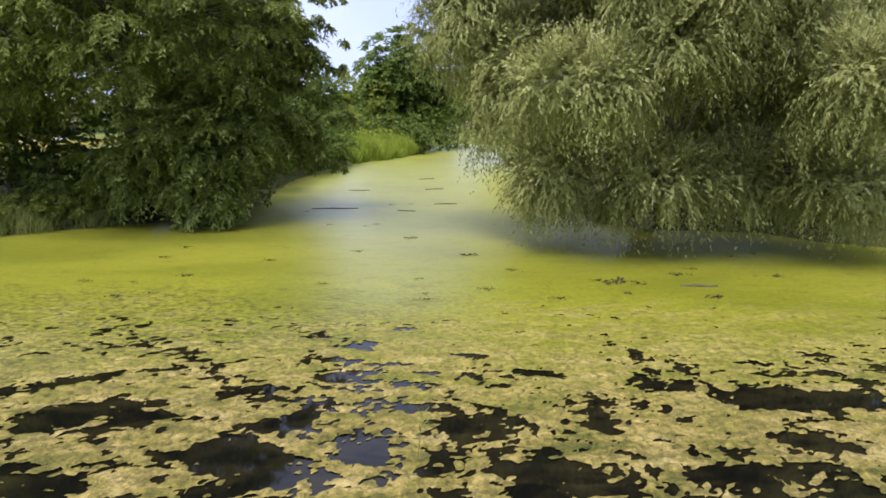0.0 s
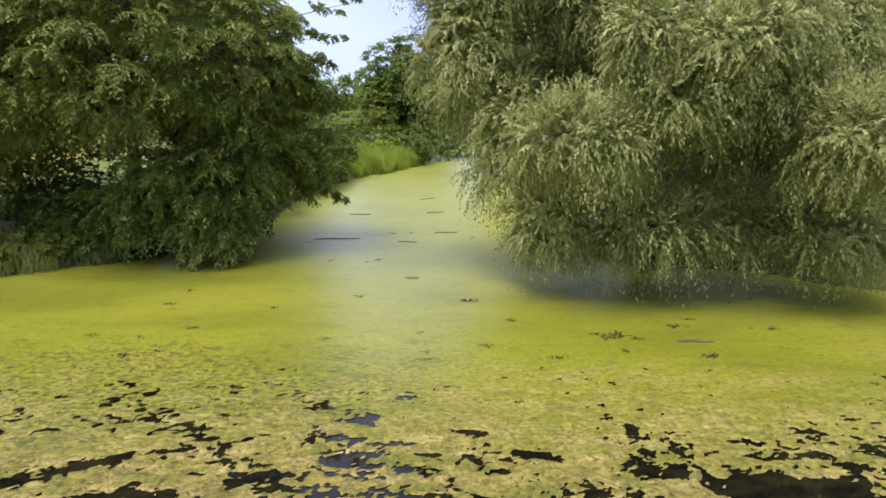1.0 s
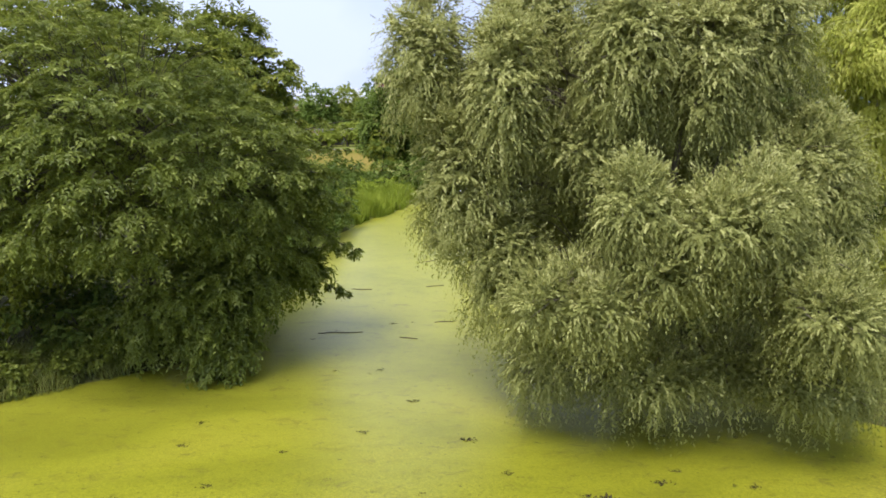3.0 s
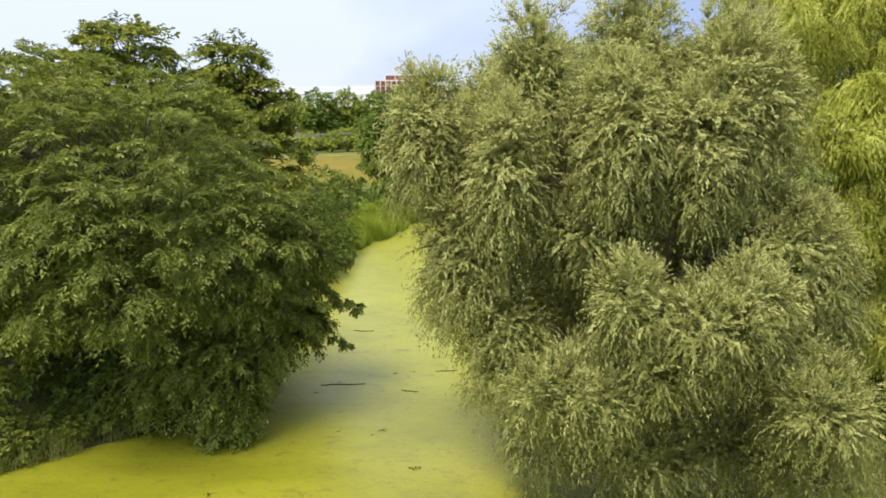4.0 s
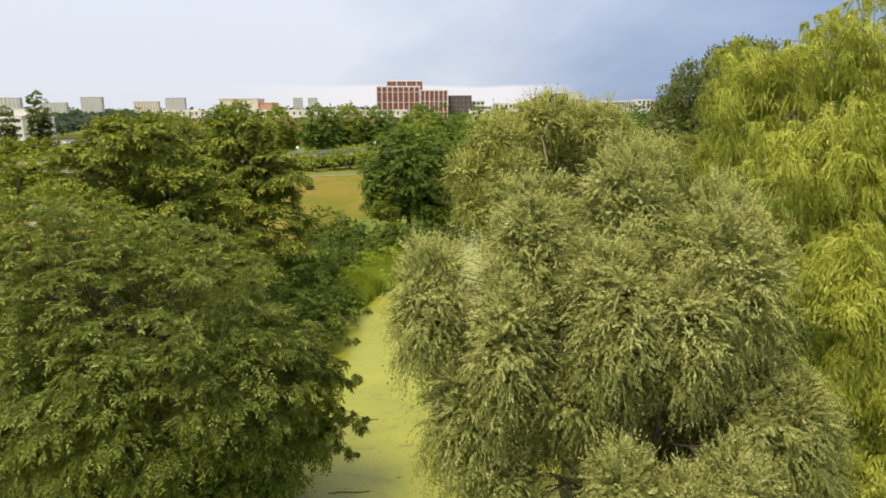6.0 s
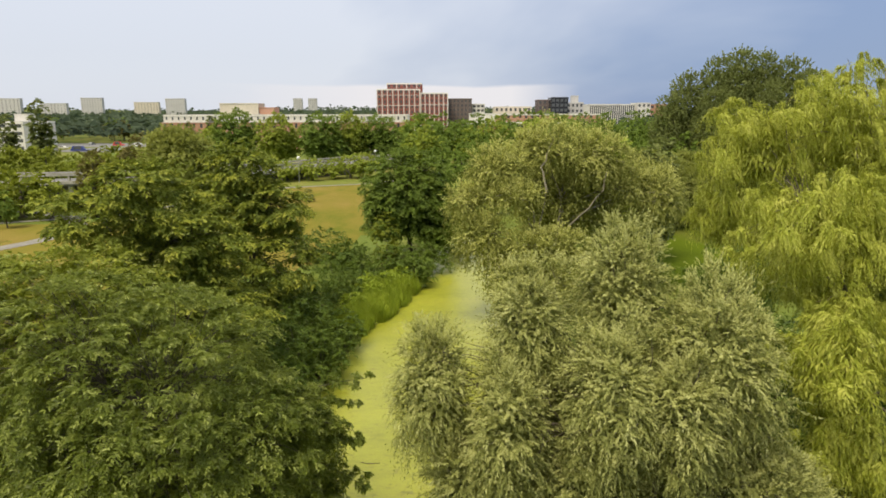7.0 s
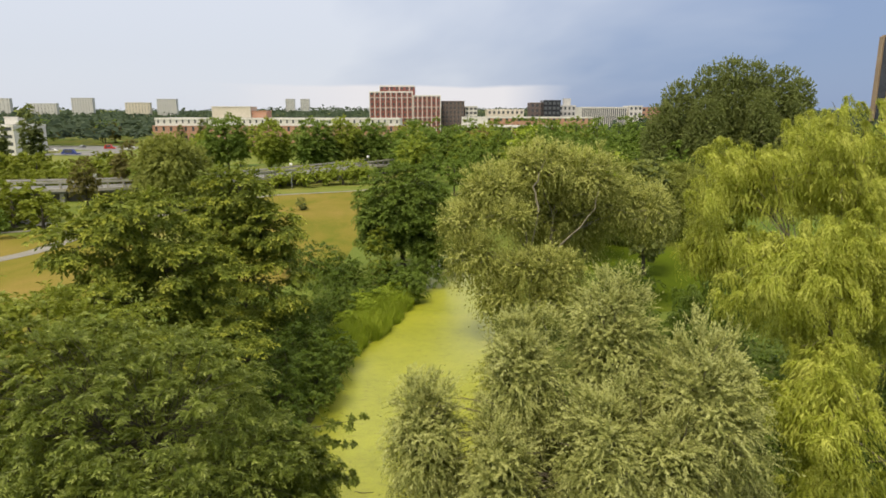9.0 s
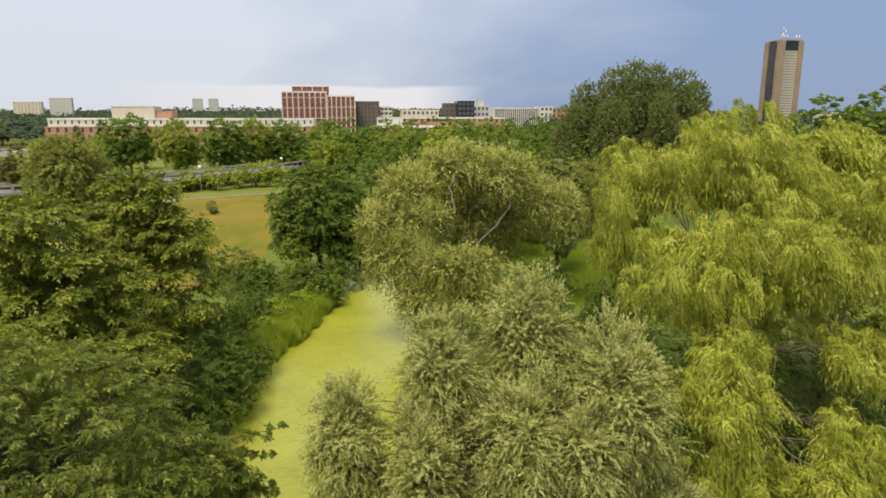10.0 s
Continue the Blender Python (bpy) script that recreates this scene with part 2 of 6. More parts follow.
def weed_material():
    """Floating duckweed, merging into tan clotted algae on the near side."""
    k = Nodes("duckweed and algae mat", 0.4, 0.25)
    co = k.coord()
    wide = k.noise(k.coord((0.6, 1.2, 1)), 0.22, 4.0, 0.6, 0.6)
    mid = k.noise(k.coord((0.7, 1.5, 1)), 1.7, 5.0, 0.62, 0.8)
    grain = k.noise(co, 38.0, 3.0, 0.7)
    duck = k.ramp(wide, [(0.30, (0.205, 0.222, 0.013)), (0.52, (0.315, 0.330, 0.022)), (0.72, (0.375, 0.370, 0.040))])
    duck = k.mix(k.ramp(mid, [(0.55, (0, 0, 0)), (0.78, (0.55, 0.55, 0.55))]), duck, (0.250, 0.235, 0.030))
    algae = k.ramp(mid, [(0.34, (0.120, 0.120, 0.018)), (0.45, (0.270, 0.225, 0.045)), (0.56, (0.390, 0.305, 0.090)), (0.70, (0.500, 0.400, 0.160))])
    sep = k.n.new("ShaderNodeSeparateXYZ")
    k.l.new(co, sep.inputs[0])
    edge = k.maths("ADD", sep.outputs["Y"], k.maths("MULTIPLY", mid, -5.0))
    edge = k.maths("ADD", edge, k.maths("MULTIPLY", wide, -5.0))
    near = k.n.new("ShaderNodeMapRange")
    near.inputs["From Min"].default_value = 1.4
    near.inputs["From Max"].default_value = 6.2
    near.inputs["To Min"].default_value = 1.0
    near.inputs["To Max"].default_value = 0.0
    k.l.new(edge, near.inputs[0])
    back = k.n.new("ShaderNodeMapRange")      # thinner, yellower growth in the narrow far arm of the pond
    back.inputs["From Min"].default_value = 13.0
    back.inputs["From Max"].default_value = 34.0
    k.l.new(k.maths("ADD", edge, k.maths("MULTIPLY", wide, 8.0)), back.inputs[0])
    duck = k.mix(back.outputs[0], k.mix(0.75, duck, (0.78, 0.76, 0.45), "MULTIPLY"), k.mix(k.ramp(mid, [(0.35, (0.2, 0.2, 0.2)), (0.7, (0.75, 0.75, 0.75))]), duck, (0.390, 0.410, 0.036)))
    c = k.mix(near.outputs[0], duck, algae)
    clot = k.noise(co, 11.0, 6.0, 0.75, 0.6)
    scum = k.n.new("ShaderNodeMapRange")      # clots thin out where the duckweed closes
    scum.inputs["From Min"].default_value = 3.0
    scum.inputs["From Max"].default_value = 10.0
    scum.inputs["To Min"].default_value = 0.9
    scum.inputs["To Max"].default_value = 0.12
    k.l.new(edge, scum.inputs[0])
    c = k.mix(scum.outputs[0], c, k.ramp(clot, [(0.36, (0.16, 0.19, 0.08)), (0.47, (0.70, 0.74, 0.55)), (0.55, (1.0, 1.0, 0.9)), (0.68, (1.4, 1.34, 1.2))]), "MULTIPLY")
    fleck = k.noise(k.coord((0.5, 1.1, 1)), 2.6, 7.0, 0.74, 0.8)
    c = k.mix(k.ramp(fleck, [(0.55, (0, 0, 0)), (0.68, (0.7, 0.7, 0.7))]), c, (0.130, 0.120, 0.024))
    speck = k.noise(k.coord((0.6, 1.0, 1)), 7.0, 5.0, 0.7, 0.4)
    c = k.mix(k.ramp(speck, [(0.635, (0, 0, 0)), (0.68, (0.8, 0.8, 0.8))]), c, (0.055, 0.052, 0.014))
    turn_up = k.n.new("ShaderNodeMapRange")      # fine dark clots where the closed weed begins to break, most on the west side
    turn_up.inputs["From Min"].default_value = 1.0
    turn_up.inputs["From Max"].default_value = 9.0
    k.l.new(edge, turn_up.inputs[0])
    west = k.n.new("ShaderNodeMapRange")
    west.inputs["From Min"].default_value = 1.0
    west.inputs["From Max"].default_value = -2.0
    west.inputs["To Min"].default_value = 0.2
    k.l.new(sep.outputs["X"], west.inputs[0])
    band = k.maths("MULTIPLY", west.outputs[0], k.ramp(turn_up.outputs[0], [(0.15, (0, 0, 0)), (0.40, (1, 1, 1)), (0.62, (1, 1, 1)), (0.80, (0, 0, 0))]))
    dots = k.ramp(k.noise(k.coord((0.7, 1.2, 1)), 10.0, 6.0, 0.75, 0.5), [(0.49, (0, 0, 0)), (0.57, (0.85, 0.85, 0.85))])
    c = k.mix(k.maths("MULTIPLY", band, dots), c, (0.050, 0.050, 0.013))
    moss = k.noise(k.coord((0.8, 1.2, 1)), 4.6, 6.0, 0.7, 1.0)      # brown and green tufts in the broken mat
    c = k.mix(k.maths("MULTIPLY", near.outputs[0], k.ramp(moss, [(0.50, (0, 0, 0)), (0.62, (0.75, 0.75, 0.75))])), c, (0.120, 0.105, 0.022))
    c = k.mix(0.6, c, k.ramp(grain, [(0.25, (0.35, 0.35, 0.28)), (0.7, (1.3, 1.3, 1.25))]), "MULTIPLY")
    k.base(c)
    r = k.n.new("ShaderNodeMapRange")
    r.inputs["To Min"].default_value = 0.41
    r.inputs["To Max"].default_value = 0.75
    k.l.new(near.outputs[0], r.inputs[0])
    k.l.new(r.outputs[0], k.bsdf.inputs["Roughness"])
    k.bsdf.inputs["Coat IOR"].default_value = 1.36
    k.bsdf.inputs["Coat Roughness"].default_value = 0.38      # a film of water lies over the closed weed
    film = k.n.new("ShaderNodeMapRange")
    film.inputs["From Min"].default_value = 3.0
    film.inputs["From Max"].default_value = 13.0
    film.inputs["To Max"].default_value = 0.85
    k.l.new(edge, film.inputs[0])
    k.l.new(film.outputs[0], k.bsdf.inputs["Coat Weight"])
    k.bump(k.maths("ADD", grain, k.maths("MULTIPLY", clot, 2.0)), 0.35, 0.03)
    b = k.n["Bump"]
    k.l.new(k.maths("MULTIPLY_ADD", near.outputs[0], 0.75), b.inputs["Strength"])
    b.inputs["Strength"].links[0].from_node.inputs[2].default_value = 0.03
    return k.m


def plain_material(name, a, b, scale=0.6, rough=0.8, spec=0.2, metal=0.0, fine=None):
    k = Nodes(name, rough, spec)
    k.bsdf.inputs["Metallic"].default_value = metal
    co = k.coord()
    c = k.ramp(k.noise(co, scale, 5.0), [(0.3, a), (0.7, b)])
    if fine:
        c = k.mix(0.4, c, k.ramp(k.noise(co, fine, 3.0), [(0.3, (0.6, 0.6, 0.6)), (0.7, (1.2, 1.2, 1.2))]), "MULTIPLY")
    return k.base(c).m


def brick_material(name, a, b, mortar):
    k = Nodes(name, 0.85, 0.2)
    t = k.n.new("ShaderNodeTexBrick")
    t.inputs["Scale"].default_value = 1.0
    t.inputs["Brick Width"].default_value = 0.6
    t.inputs["Row Height"].default_value = 0.2
    t.inputs["Mortar Size"].default_value = 0.012
    for key, v in (("Color1", a), ("Color2", b), ("Mortar", mortar)):
        t.inputs[key].default_value = (*v, 1)
    c = k.n.new("ShaderNodeTexCoord")
    mp = k.n.new("ShaderNodeMapping")
    mp.inputs["Rotation"].default_value = (radians(90), 0, 0)
    k.l.new(c.outputs["Object"], mp.inputs[0])
    k.l.new(mp.outputs[0], t.inputs["Vector"])
    stain = k.ramp(k.noise(k.coord(), 0.12, 5.0), [(0.3, (0.75, 0.75, 0.75)), (0.7, (1.1, 1.1, 1.1))])
    return k.base(k.mix(0.6, t.outputs["Color"], stain, "MULTIPLY")).m


GROUND = ground_material()
WATER = water_material()
WEED = weed_material()
SCUM = plain_material("dark floating debris", (0.020, 0.017, 0.010), (0.060, 0.048, 0.028), 14.0, 0.8)
STICK = plain_material("wet dead wood", (0.050, 0.042, 0.032), (0.150, 0.130, 0.100), 8.0, 0.7)
ASPHALT = plain_material("worn asphalt", (0.150, 0.150, 0.150), (0.250, 0.246, 0.238), 0.3, 0.9, 0.2, 0.0, 6.0)
PATHWAY = plain_material("pale path paving", (0.190, 0.180, 0.160), (0.280, 0.265, 0.235), 0.4, 0.9, 0.2, 0.0, 5.0)
CONCRETE = plain_material("weathered concrete", (0.300, 0.285, 0.255), (0.480, 0.455, 0.410), 0.2, 0.85, 0.25, 0.0, 3.0)
# dark copy of the concrete, with the shade under the deck in its colour
SHADED_CONCRETE = plain_material("concrete with painted shade", (0.090, 0.082, 0.072), (0.170, 0.155, 0.135), 0.3, 0.9)
RED_BRICK = brick_material("orange-red brick", (0.480, 0.240, 0.150), (0.540, 0.290, 0.190), (0.50, 0.44, 0.38))
DEEP_BRICK = brick_material("deep red brick", (0.240, 0.070, 0.058), (0.300, 0.090, 0.072), (0.32, 0.24, 0.22))
BROWN_BRICK = brick_material("grey-brown brick", (0.130, 0.100, 0.095), (0.165, 0.130, 0.120), (0.24, 0.21, 0.2))
WHITE_WALL = plain_material("white rendered wall", (0.640, 0.610, 0.560), (0.780, 0.755, 0.710), 0.1, 0.8, 0.25, 0.0, 1.5)
CREAM_WALL = plain_material("cream metal cladding", (0.560, 0.500, 0.400), (0.680, 0.620, 0.510), 0.1, 0.7, 0.3, 0.0, 1.5)
GREY_WALL = plain_material("grey tower concrete", (0.480, 0.470, 0.460), (0.620, 0.610, 0.590), 0.08, 0.8, 0.25, 0.0, 1.0)
BLACK_WALL = plain_material("black glazed cladding", (0.012, 0.014, 0.018), (0.035, 0.037, 0.042), 0.1, 0.25, 0.5)
TAN_CONCRETE = plain_material("tan tower concrete", (0.270, 0.200, 0.140), (0.390, 0.300, 0.210), 0.06, 0.85, 0.2, 0.0, 0.8)
LOUVRE = plain_material("pale horizontal louvres", (0.420, 0.390, 0.320), (0.570, 0.530, 0.450), 0.3, 0.7, 0.3)
ROOFING = plain_material("gravel roofing", (0.380, 0.370, 0.350), (0.560, 0.540, 0.510), 0.15, 0.9, 0.2, 0.0, 2.0)
GLASS = plain_material("dark window glass", (0.060, 0.066, 0.072), (0.120, 0.125, 0.130), 0.2, 0.12, 0.6)
STEEL = plain_material("galvanised steel", (0.360, 0.365, 0.370), (0.520, 0.520, 0.520), 2.0, 0.45, 0.5, 0.7)
LAMP_GLASS = plain_material("white lamp globe", (0.780, 0.780, 0.760), (0.860, 0.860, 0.850), 3.0, 0.3, 0.5)
RUBBER = plain_material("black tyre rubber", (0.015, 0.015, 0.015), (0.035, 0.035, 0.035), 5.0, 0.8)


def paint(name, c):
    return plain_material(name, tuple(v * 0.9 for v in c), c, 0.5, 0.3, 0.5)


# ---------------------------------------------------------------- builders
def mesh_from(name, verts, faces, material, smooth=False):
    """verts (n,3) array; faces (m,k) array of one k."""
    verts, faces = np.asarray(verts, np.float32), np.asarray(faces, np.int32)
    me = bpy.data.meshes.new(name)
    m, k = faces.shape
    me.vertices.add(len(verts))
    me.vertices.foreach_set("co", verts.ravel())
    me.loops.add(m * k)
    me.loops.foreach_set("vertex_index", faces.ravel())
    me.polygons.add(m)
    me.polygons.foreach_set("loop_start", np.arange(0, m * k, k, dtype=np.int32))
    me.polygons.foreach_set("loop_total", np.full(m, k, dtype=np.int32))
    me.polygons.foreach_set("use_smooth", np.full(m, smooth, dtype=bool))
    me.materials.append(material)
    me.update(calc_edges=True)
    return me


def put(name, me, parent=None, at=(0, 0, 0), label=""):
    ob = new(name, me)
    ob.location = at
    if parent is not None:
        ob.parent = parent
    if label:
        ob["label"] = label
    return ob


def thing(name, at, label, category, group="", kind=""):
    ob = new(name)
    ob.empty_display_size = 0.3
    ob.location = at
    return tagged(ob, label, category, group, kind)


def boxes(name, items, material, bevel=0.0):
    """One mesh of boxes (x0, y0, z0, x1, y1, z1)."""
    bm = bmesh.new()
    for x0, y0, z0, x1, y1, z1 in items:
        r = bmesh.ops.create_cube(bm, size=1.0)
        bmesh.ops.scale(bm, vec=(x1 - x0, y1 - y0, z1 - z0), verts=r["verts"])
        bmesh.ops.translate(bm, vec=((x0 + x1) / 2, (y0 + y1) / 2, (z0 + z1) / 2), verts=r["verts"])
    if bevel:
        bmesh.ops.bevel(bm, geom=bm.edges[:], offset=bevel, segments=1, affect="EDGES")
    me = bpy.data.meshes.new(name)
    bm.to_mesh(me)
    bm.free()
    me.materials.append(material)
    return me


def tubes(pts, rad, sides=5):
    """pts (n,m,3), rad (n,m): tapered tubes as verts and quads."""
    n, m, _ = pts.shape
    tan = np.gradient(pts, axis=1)
    tan /= np.linalg.norm(tan, axis=2, keepdims=True) + 1e-9
    ref = np.where(np.abs(tan[..., 2:3]) > 0.9, np.array([1.0, 0, 0]), np.array([0, 0, 1.0]))
    u = np.cross(tan, ref)
    u /= np.linalg.norm(u, axis=2, keepdims=True) + 1e-9
    v = np.cross(tan, u)
    a = np.arange(sides) * 2 * math.pi / sides
    ring = u[:, :, None] * np.cos(a)[:, None] + v[:, :, None] * np.sin(a)[:, None]
    verts = (pts[:, :, None] + ring * rad[:, :, None, None]).reshape(-1, 3)
    i, j, k = np.meshgrid(np.arange(n), np.arange(m - 1), np.arange(sides), indexing="ij")
    b = (i * m + j) * sides
    k2 = (k + 1) % sides
    faces = np.stack([b + k, b + k2, b + sides + k2, b + sides + k], -1).reshape(-1, 4)
    return verts, faces


def unit(v):
    return v / (np.linalg.norm(v, axis=-1, keepdims=True) + 1e-9)


def leaves(P, D, N, L, W):
    """Folded kite-shaped leaves: base P, direction D, face N, length L, width W."""
    D = unit(D)
    S = unit(np.cross(D, N))
    N = np.cross(S, D)
    L, W = L[:, None], W[:, None]
    mid = P + D * L * 0.42
    lift = N * W * 0.22
    verts = np.stack([P, mid + S * W * 0.5 + lift, P + D * L - N * L * 0.12, mid - S * W * 0.5 + lift], 1).reshape(-1, 3)
    faces = np.arange(len(P) * 4, dtype=np.int32).reshape(-1, 4)
    return verts, faces


def spread_points(rng, n):
    """n directions spread evenly over a sphere, jittered."""
    k = np.arange(n) + 0.5
    z = 1 - 2 * k / n
    a = math.pi * (1 + 5 ** 0.5) * k + rng.uniform(0, 6.28)
    r = np.sqrt(np.maximum(0, 1 - z * z))
    return unit(np.stack([np.cos(a) * r, np.sin(a) * r, z], 1) + rng.normal(size=(n, 3)) * 0.5 / math.sqrt(n))


def crown_puffs(rng, lobes, puff, cover, low):
    """Foliage masses over the outside of a crown made of ellipsoids: centre, outward way, radius, lobe."""
    C, O, R, H = [], [], [], []
    for k, (cx, cy, cz, rx, ry, rz) in enumerate(lobes):
        r = np.array([rx, ry, rz])
        area = 4 * math.pi * ((rx * ry) ** 1.6 / 3 + (rx * rz) ** 1.6 / 3 + (ry * rz) ** 1.6 / 3) ** (1 / 1.6)
        n = max(5, int(area * cover / (math.pi * puff * puff)))
        d = spread_points(rng, n)
        size = puff * rng.uniform(0.65, 1.35, n)
        c = np.array([cx, cy, cz]) + d * (np.maximum(r - puff * 0.75, r * 0.4) * rng.uniform(0.82, 1.1, size=(n, 1)))
        keep = c[:, 2] > low
        for q, (ax, ay, az, bx, by, bz) in enumerate(lobes):
            if q != k:
                e = np.linalg.norm((c - (ax, ay, az)) / (bx, by, bz), axis=1)
                keep &= ~((e < 0.62) & (rng.random(n) < 0.85))
        C.append(c[keep])
        O.append(unit(d / r)[keep])
        R.append(size[keep])
        H.append(np.full(keep.sum(), k))
    return np.vstack(C), np.vstack(O), np.concatenate(R), np.concatenate(H)


def plumes(rng, PC, PO, PR, flat, twigs, count, droop, up, turn, L, W, splay):
    """Leafy shoots that radiate from the heart of each foliage mass and bend over at the tip."""
    M = len(PC)
    d = unit(unit(rng.normal(size=(M, twigs, 3))) + PO[:, None] * turn + np.array([0, 0, up]))
    ax = d * np.array([1, 1, flat])
    R = PR[:, None, None] * rng.uniform(0.75, 1.2, size=(M, twigs, 1))
    s = ((np.arange(count) + rng.uniform(0, 1, size=(M, twigs, count))) / count)[..., None]
    reach = 0.22 + 0.88 * s ** 0.7
    line = PC[:, None, None] + ax[:, :, None] * R[:, :, None] * reach
    sag = droop * (1.15 - np.clip(PO[:, 2], -0.2, 1.0))[:, None, None]
    line[..., 2] -= sag * R * (s[..., 0] ** 2)
    tan = ax[:, :, None] * 0.9 * np.ones_like(s)
    tan[..., 2] -= 2 * sag * s[..., 0]
    tan = unit(tan)
    side = unit(np.cross(tan, np.array([0, 0, 1.0]) + rng.normal(size=(M, twigs, 1, 3)) * 0.35))
    alt = np.where(np.arange(count) % 2 == 0, 1.0, -1.0)[:, None]
    D = unit(tan * 0.7 + side * alt * splay + rng.normal(size=tan.shape) * 0.22 + np.array([0, 0, -0.12 if splay > 0.5 else 0.0]))
    N = unit(np.array([0, 0, 1.0]) + rng.normal(size=tan.shape) * 0.35 + d[:, :, None] * 0.6)
    n = M * twigs * count
    Ls = L * rng.uniform(0.7, 1.25, size=n)
    return (line.reshape(n, 3), D.reshape(n, 3), N.reshape(n, 3), Ls, W * Ls / L * rng.uniform(0.8, 1.2, size=n)), line.reshape(M * twigs, count, 3)


def limbs(rng, base, trunk_top, lobes, C, H, radius, stems=1, spread=0.5, thin=1.0):
    """Trunk and branch lines: (trunk verts, faces), (branch verts, faces)."""
    base, trunk_top = np.array(base, float), np.array(trunk_top, float)
    s = np.linspace(0, 1, 9)
    tp, tr = [], []
    for k in range(stems):
        a = 2 * math.pi * k / max(stems, 1) + 0.7
        o = np.array([math.cos(a), math.sin(a), 0]) * spread * (stems > 1)
        end = trunk_top + o * 3.2 * rng.uniform(0.7, 1.2) + np.array([0, 0, rng.uniform(-0.8, 0.4)]) * (stems > 1)
        p = base + o * 0.3 + (end - base - o * 0.3) * s[:, None]
        p += np.cumsum(rng.normal(size=(9, 3)) * 0.06, 0) * np.array([1, 1, 0.2]) * (s[:, None] > 0)
        r = radius * (1 - 0.8 * s) * (1 if stems == 1 else 0.75)
        r[0] *= 1.5
        tp.append(p)
        tr.append(r)
    trunk = tubes(np.array(tp), np.array(tr), 8)
    bp, br = [], []
    s = np.linspace(0, 1, 7)
    hubs = []
    for cx, cy, cz, rx, ry, rz in lobes:
        c = np.array([cx, cy, cz])
        st = min(tp, key=lambda p: float(np.linalg.norm(p[-1, :2] - c[:2])))
        j = int(np.clip(np.argmin(np.abs(st[:, 2] - (cz - rz * 0.7))), 1, 7))
        a = st[j]
        p = a + (c - a) * s[:, None]
        p[:, 2] += 0.25 * np.sin(s * math.pi) * np.linalg.norm(c - a) * 0.4
        p[1:-1] += rng.normal(size=(5, 3)) * 0.10
        bp.append(p)
        br.append(radius * 0.45 * thin * (1 - 0.55 * s))
        hubs.append(p)
    for c, h in zip(C, H):
        hub = hubs[h]
        a = hub[int(rng.integers(2, 7))]
        p = a + (c - a) * s[:, None]
        p[:, 2] += np.sin(s * math.pi) * np.linalg.norm(c - a) * 0.10
        p[1:-1] += rng.normal(size=(5, 3)) * 0.06
        bp.append(p)
        br.append(radius * 0.13 * thin * (1 - 0.8 * s) + 0.006)
    return trunk, tubes(np.array(bp), np.array(br), 5)


def join(*parts):
    v, f, n = [], [], 0
    for a, b in parts:
        v.append(a)
        f.append(b + n)
        n += len(a)
    return np.vstack(v), np.vstack(f)


